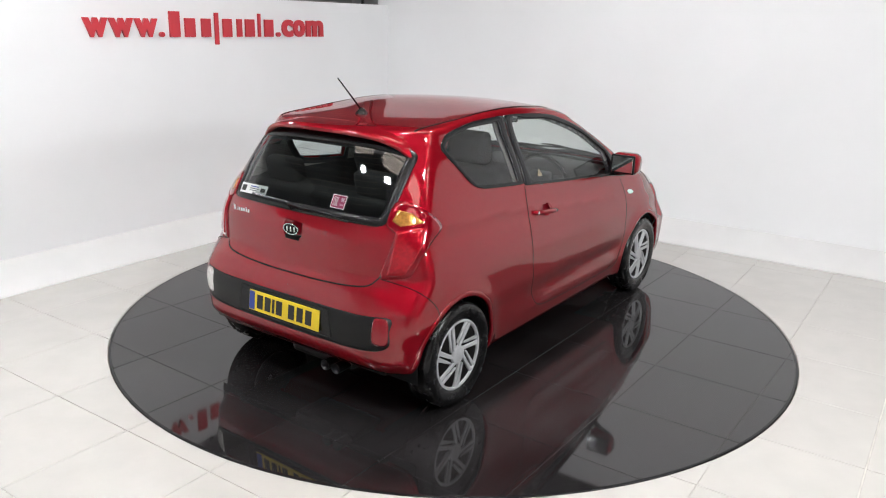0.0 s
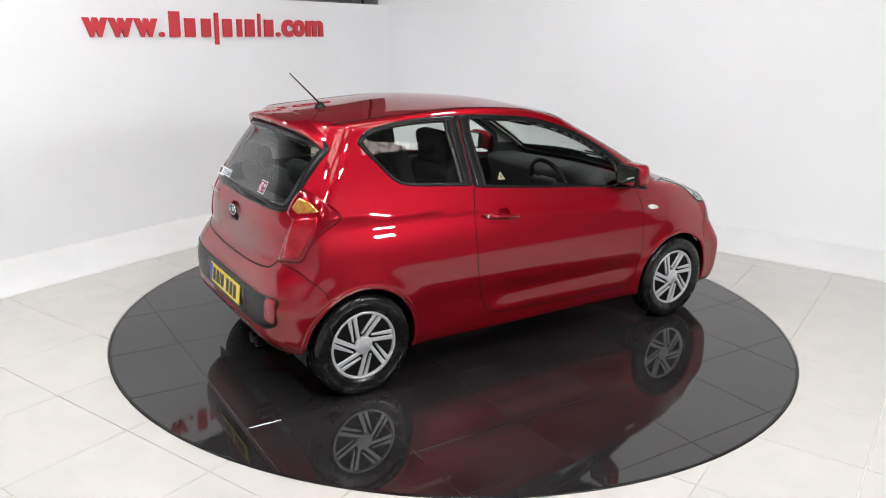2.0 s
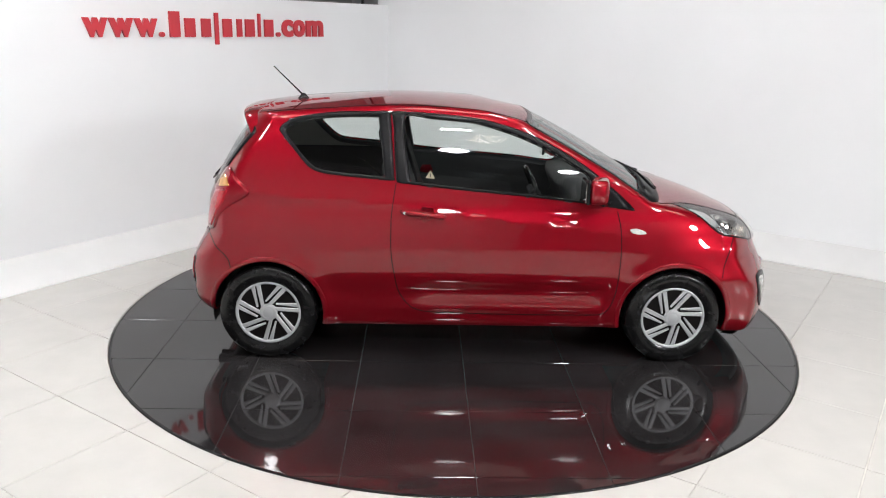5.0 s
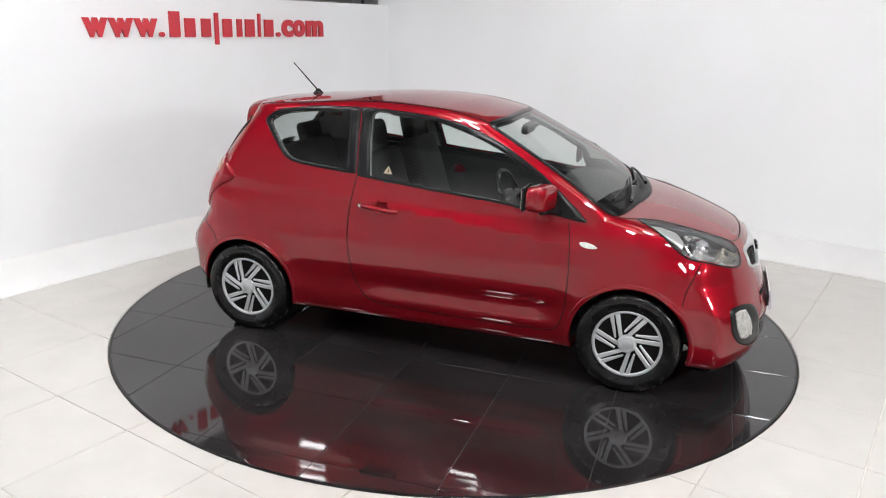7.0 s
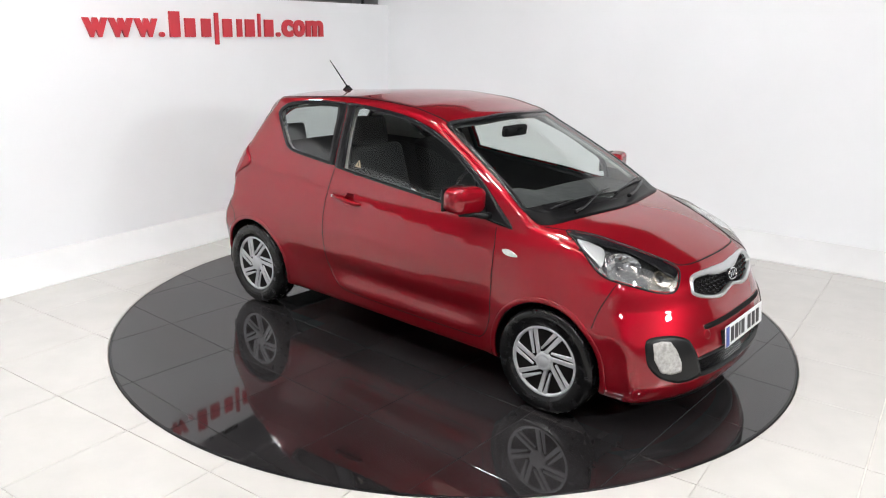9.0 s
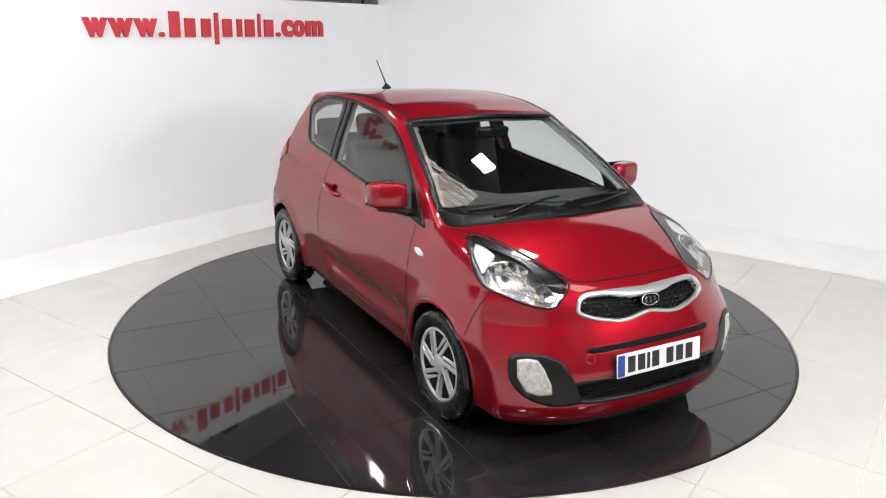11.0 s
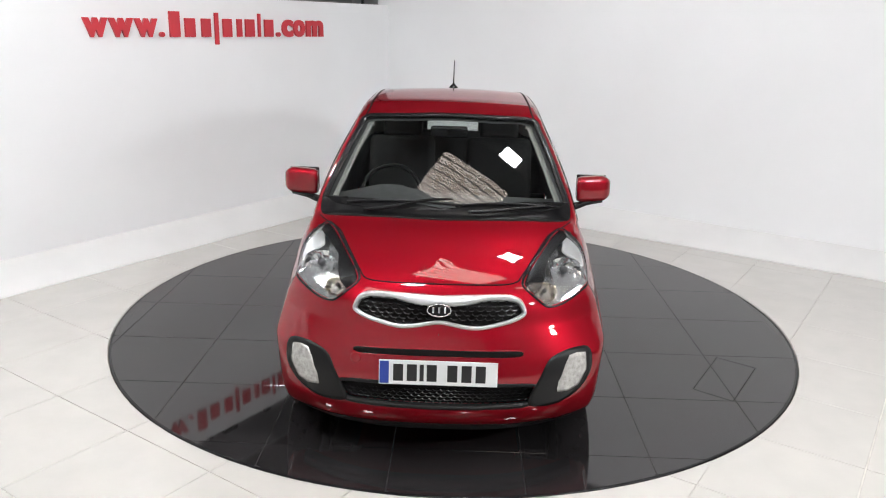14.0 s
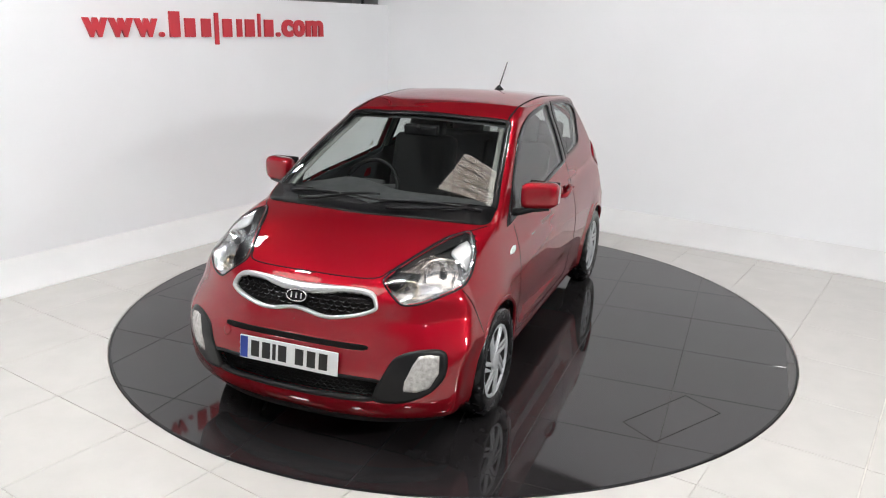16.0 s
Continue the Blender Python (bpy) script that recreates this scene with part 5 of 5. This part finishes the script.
    for y in (-0.36, 0.36):
        part("sun_visor", box((0.12, 0.28, 0.014), (1.44, y, 1.385), 0.005, pose(0, 0, 0, 0, 12, 0)), LINING, CAR)


def inner_trims():
    """Linings that close the edges of the window openings from within."""
    for flip in (False, True):
        for L, n in ((D_GLASS, SIDE_N), (Q_GLASS, SIDE_N)):
            band("window_lining", inset(L, n, -0.035), inset(L, n, 0.002), n, LINING, CAR, -0.03, 2, skirt=0.004, reflect=flip)
        ys = inset(SCREEN, SCREEN_N, 0.028)
        side = (ys[:, 1] < -0.44) & (ys[:, 0] > 1.50) & (ys[:, 0] < 2.10)
        idx = np.where(side)[0]
        idx = idx[np.argsort(ys[idx, 0])]
        band("pillar_trim", ys[idx], inset(SCREEN, SCREEN_N, 0.066)[idx], SCREEN_N, PILLAR_GREY, CAR, -0.034, 3, "pale windscreen pillar trim", skirt=0.01, reflect=flip, closed=False)
    band("screen_lining", inset(SCREEN, SCREEN_N, 0.0), inset(SCREEN, SCREEN_N, 0.04), SCREEN_N, LINING, CAR, -0.026, 2, skirt=0.004)
    band("gate_lining", inset(HATCH_GLASS, HATCH_N, 0.0), inset(HATCH_GLASS, HATCH_N, 0.05), HATCH_N, LINING, CAR, -0.026, 2, skirt=0.004)


inner_trims()
nose_parts()
tail_parts()
spoiler()
roof_parts()
mirror(-1)
mirror(1)
wipers()
cabin()


def solidify():
    """Each part that was only a group becomes its main mesh, with the rest as its sub-parts."""
    for e in [o for o in CAR.children if o.type == "EMPTY"]:
        main = next(c for c in e.children if c.matrix_basis == Matrix.Identity(4))
        for c in list(e.children):
            if c is not main:
                c.parent = main
        name = e.name.split(".")[0]
        main.parent, main.matrix_basis = CAR, e.matrix_basis.copy()
        bpy.data.objects.remove(e)
        main.name = name


solidify()

# ---- sign, lamps and roof ----


def letter(char, u0, u1, z0, z1, parent):
    """One raised letter on the sign wall, from the built-in font."""
    cu = bpy.data.curves.new("letter", "FONT")
    cu.body, cu.extrude, cu.offset, cu.resolution_u = char, 0.05, 0.045, 6
    ob = bpy.data.objects.new("letter", cu)
    scene.collection.objects.link(ob)
    bpy.context.view_layer.update()
    me = bpy.data.meshes.new_from_object(ob.evaluated_get(bpy.context.evaluated_depsgraph_get()))
    bpy.data.objects.remove(ob)
    co = np.array([q.co[:] for q in me.vertices])
    lo, hi = co.min(0), co.max(0)
    co = (co - lo) / (hi - lo)
    for q, c in zip(me.vertices, co):
        q.co = place(WV + 0.002 + 0.022 * c[2], u0 + (u1 - u0) * c[0], z0 + (z1 - z0) * c[1])
    me.materials.clear()
    me.materials.append(SIGN_RED)
    out = new("letter", me)
    out.parent = parent


def sign():
    sg = tagged(new("wall_sign"), "raised red acrylic web address lettering on the white wall", "sign")
    base, xh = 1.758, 1.906
    for c, a, b in (("w", -0.752, -0.545), ("w", -0.535, -0.318), ("w", -0.305, -0.090), ("c", 1.326, 1.470), ("o", 1.481, 1.636), ("m", 1.660, 1.902)):
        lift = 0.010 if a > 1 else 0.0
        letter(c, a, b, base - (0.003 if c in "co" else 0), xh + lift + (0.003 if c in "co" else 0), sg)
    for a, b in ((-0.075, -0.026), (1.247, 1.300)):
        letter(".", a, b, base, base + 0.042, sg)
    # the trader's name stands as plain bars of its letters' size
    for a, b, lo, hi in ((0.012, 0.150, base, 1.968), (0.166, 0.310, base, 1.914), (0.344, 0.476, base, 1.914), (0.500, 0.553, 1.692, 1.966), (0.580, 0.715, base, 1.915), (0.750, 0.828, base, 1.915), (0.842, 0.988, base, 1.915), (1.012, 1.051, base, 1.968), (1.078, 1.226, base, 1.916)):
        bm = box((0.022, (b - a) * 0.74, hi - lo), (WV + 0.013, (a + b) / 2, (lo + hi) / 2), 0.004)
        bmesh.ops.transform(bm, matrix=ROOM, verts=bm.verts)
        part("letter_bar", bm, SIGN_RED, sg)


sign()


def led_panel(v, u, z, size=0.31):
    lamp = tagged(new("ceiling_light"), "square white light panel in a dark housing under the roof", "ceiling light", "light panels under the roof")
    lamp.matrix_basis = ROOM @ Matrix.Translation((v, u, z))
    part("housing", box((size + 0.05, size + 0.05, 0.06), (0, 0, 0.035), 0.008), BLACK, lamp)
    part("diffuser", box((size, size, 0.012), (0, 0, -0.001), 0.003), PANEL_GLOW, lamp, "glowing white diffuser")
    part("hanger", tube([(0, 0, 0.06), (0, 0, CEIL - z)], 0.012, 6), BLACK, lamp)
    return lamp


FIRST = led_panel(*PANELS[0], PANEL_Z)
# the copies include panels added for wall light, without a known fitting there
for v, u in PANELS[1:]:
    copy_thing(FIRST, ROOM @ Matrix.Translation((v, u, PANEL_Z)))


def skylight(v, u):
    sk = tagged(new("roof_light"), "weathered translucent corrugated roof light with grey streaks", "skylight", "roof lights")
    sk.matrix_basis = ROOM @ Matrix.Translation((v, u, CEIL - 0.03))
    bm = bmesh.new()
    a, b, n = 1.5, 0.95, 48
    top = []
    for i in range(n + 1):
        y = -b / 2 + b * i / n
        z = 0.012 * math.sin(2 * math.pi * y / 0.095)
        top.append((bm.verts.new((-a / 2, y, z)), bm.verts.new((a / 2, y, z))))
    for A, B in zip(top, top[1:]):
        bm.faces.new((A[0], A[1], B[1], B[0]))
    part("sheet", bm, SKY_SHEET, sk, "streaked translucent sheet")
    for y in (-0.33, -0.17, 0.02, 0.19, 0.35):
        part("glazing_bar", box((a, 0.024, 0.03), (0, y, -0.03), 0.004), BROWN_BAR, sk)
    return sk


SK = skylight(0.14, 0.17)
for v, u in SKYLIGHTS:
    copy_thing(SK, ROOM @ Matrix.Translation((v, u, CEIL - 0.03)))

for i, u in enumerate((-4.6, -2.0, 1.35)):
    tagged(room_box("roof_beam", WV - 3.0, FAR_V, u - 0.07, u + 0.07, CEIL - 0.32, CEIL, STEEL), "grey painted steel roof beam", "beam", "roof beams")
# fittings that show over the partition's top
for u, w, h in FITTINGS:
    tagged(room_box("wall_bracket", WV - 0.10, WV - 0.04, u - w / 2, u + w / 2, 2.10, 2.10 + h, BLACK), "small black bracket on the partition's top edge", "bracket", "brackets on the partition")
tagged(room_box("roof_pipe", WV - 0.06, WV - 0.04, 2.608, 2.633, 2.10, CEIL, BLACK), "thin black pipe rising from the partition", "pipe")


def hatch_lines():
    """The fine joint of a small access hatch in the turntable."""
    c = [Vector((0.663, 1.634, 0.0004)), Vector((1.107, 1.366, 0.0004)), Vector((1.242, 1.544, 0.0004)), Vector((0.799, 1.822, 0.0004))]
    for i in range(4):
        a, b = c[i], c[(i + 1) % 4]
        d = (b - a)
        w = Vector((-d.y, d.x, 0)).normalized() * 0.0022
        from_arrays("hatch_joint", [a - w, b - w, b + w, a + w], [(0, 1, 2, 3)], GAP, TABLE, smooth=False)


hatch_lines()

# ---- what turns ----


def motions():
    """The turntable turns and carries the car with it."""
    rows_table, rows_car = [], []
    for i in range(33):
        t = i / 2
        turn = 55.1449 - 10.55534 * t + 0.011956 * t * t
        m = pose(0, 0, 0, 0, 0, turn)
        rows_table.append((t, m))
        rows_car.append((t, m @ pose(-1.1157, -0.0492, 0)))
    walk(TABLE, rows_table)
    walk(CAR, rows_car)


motions()
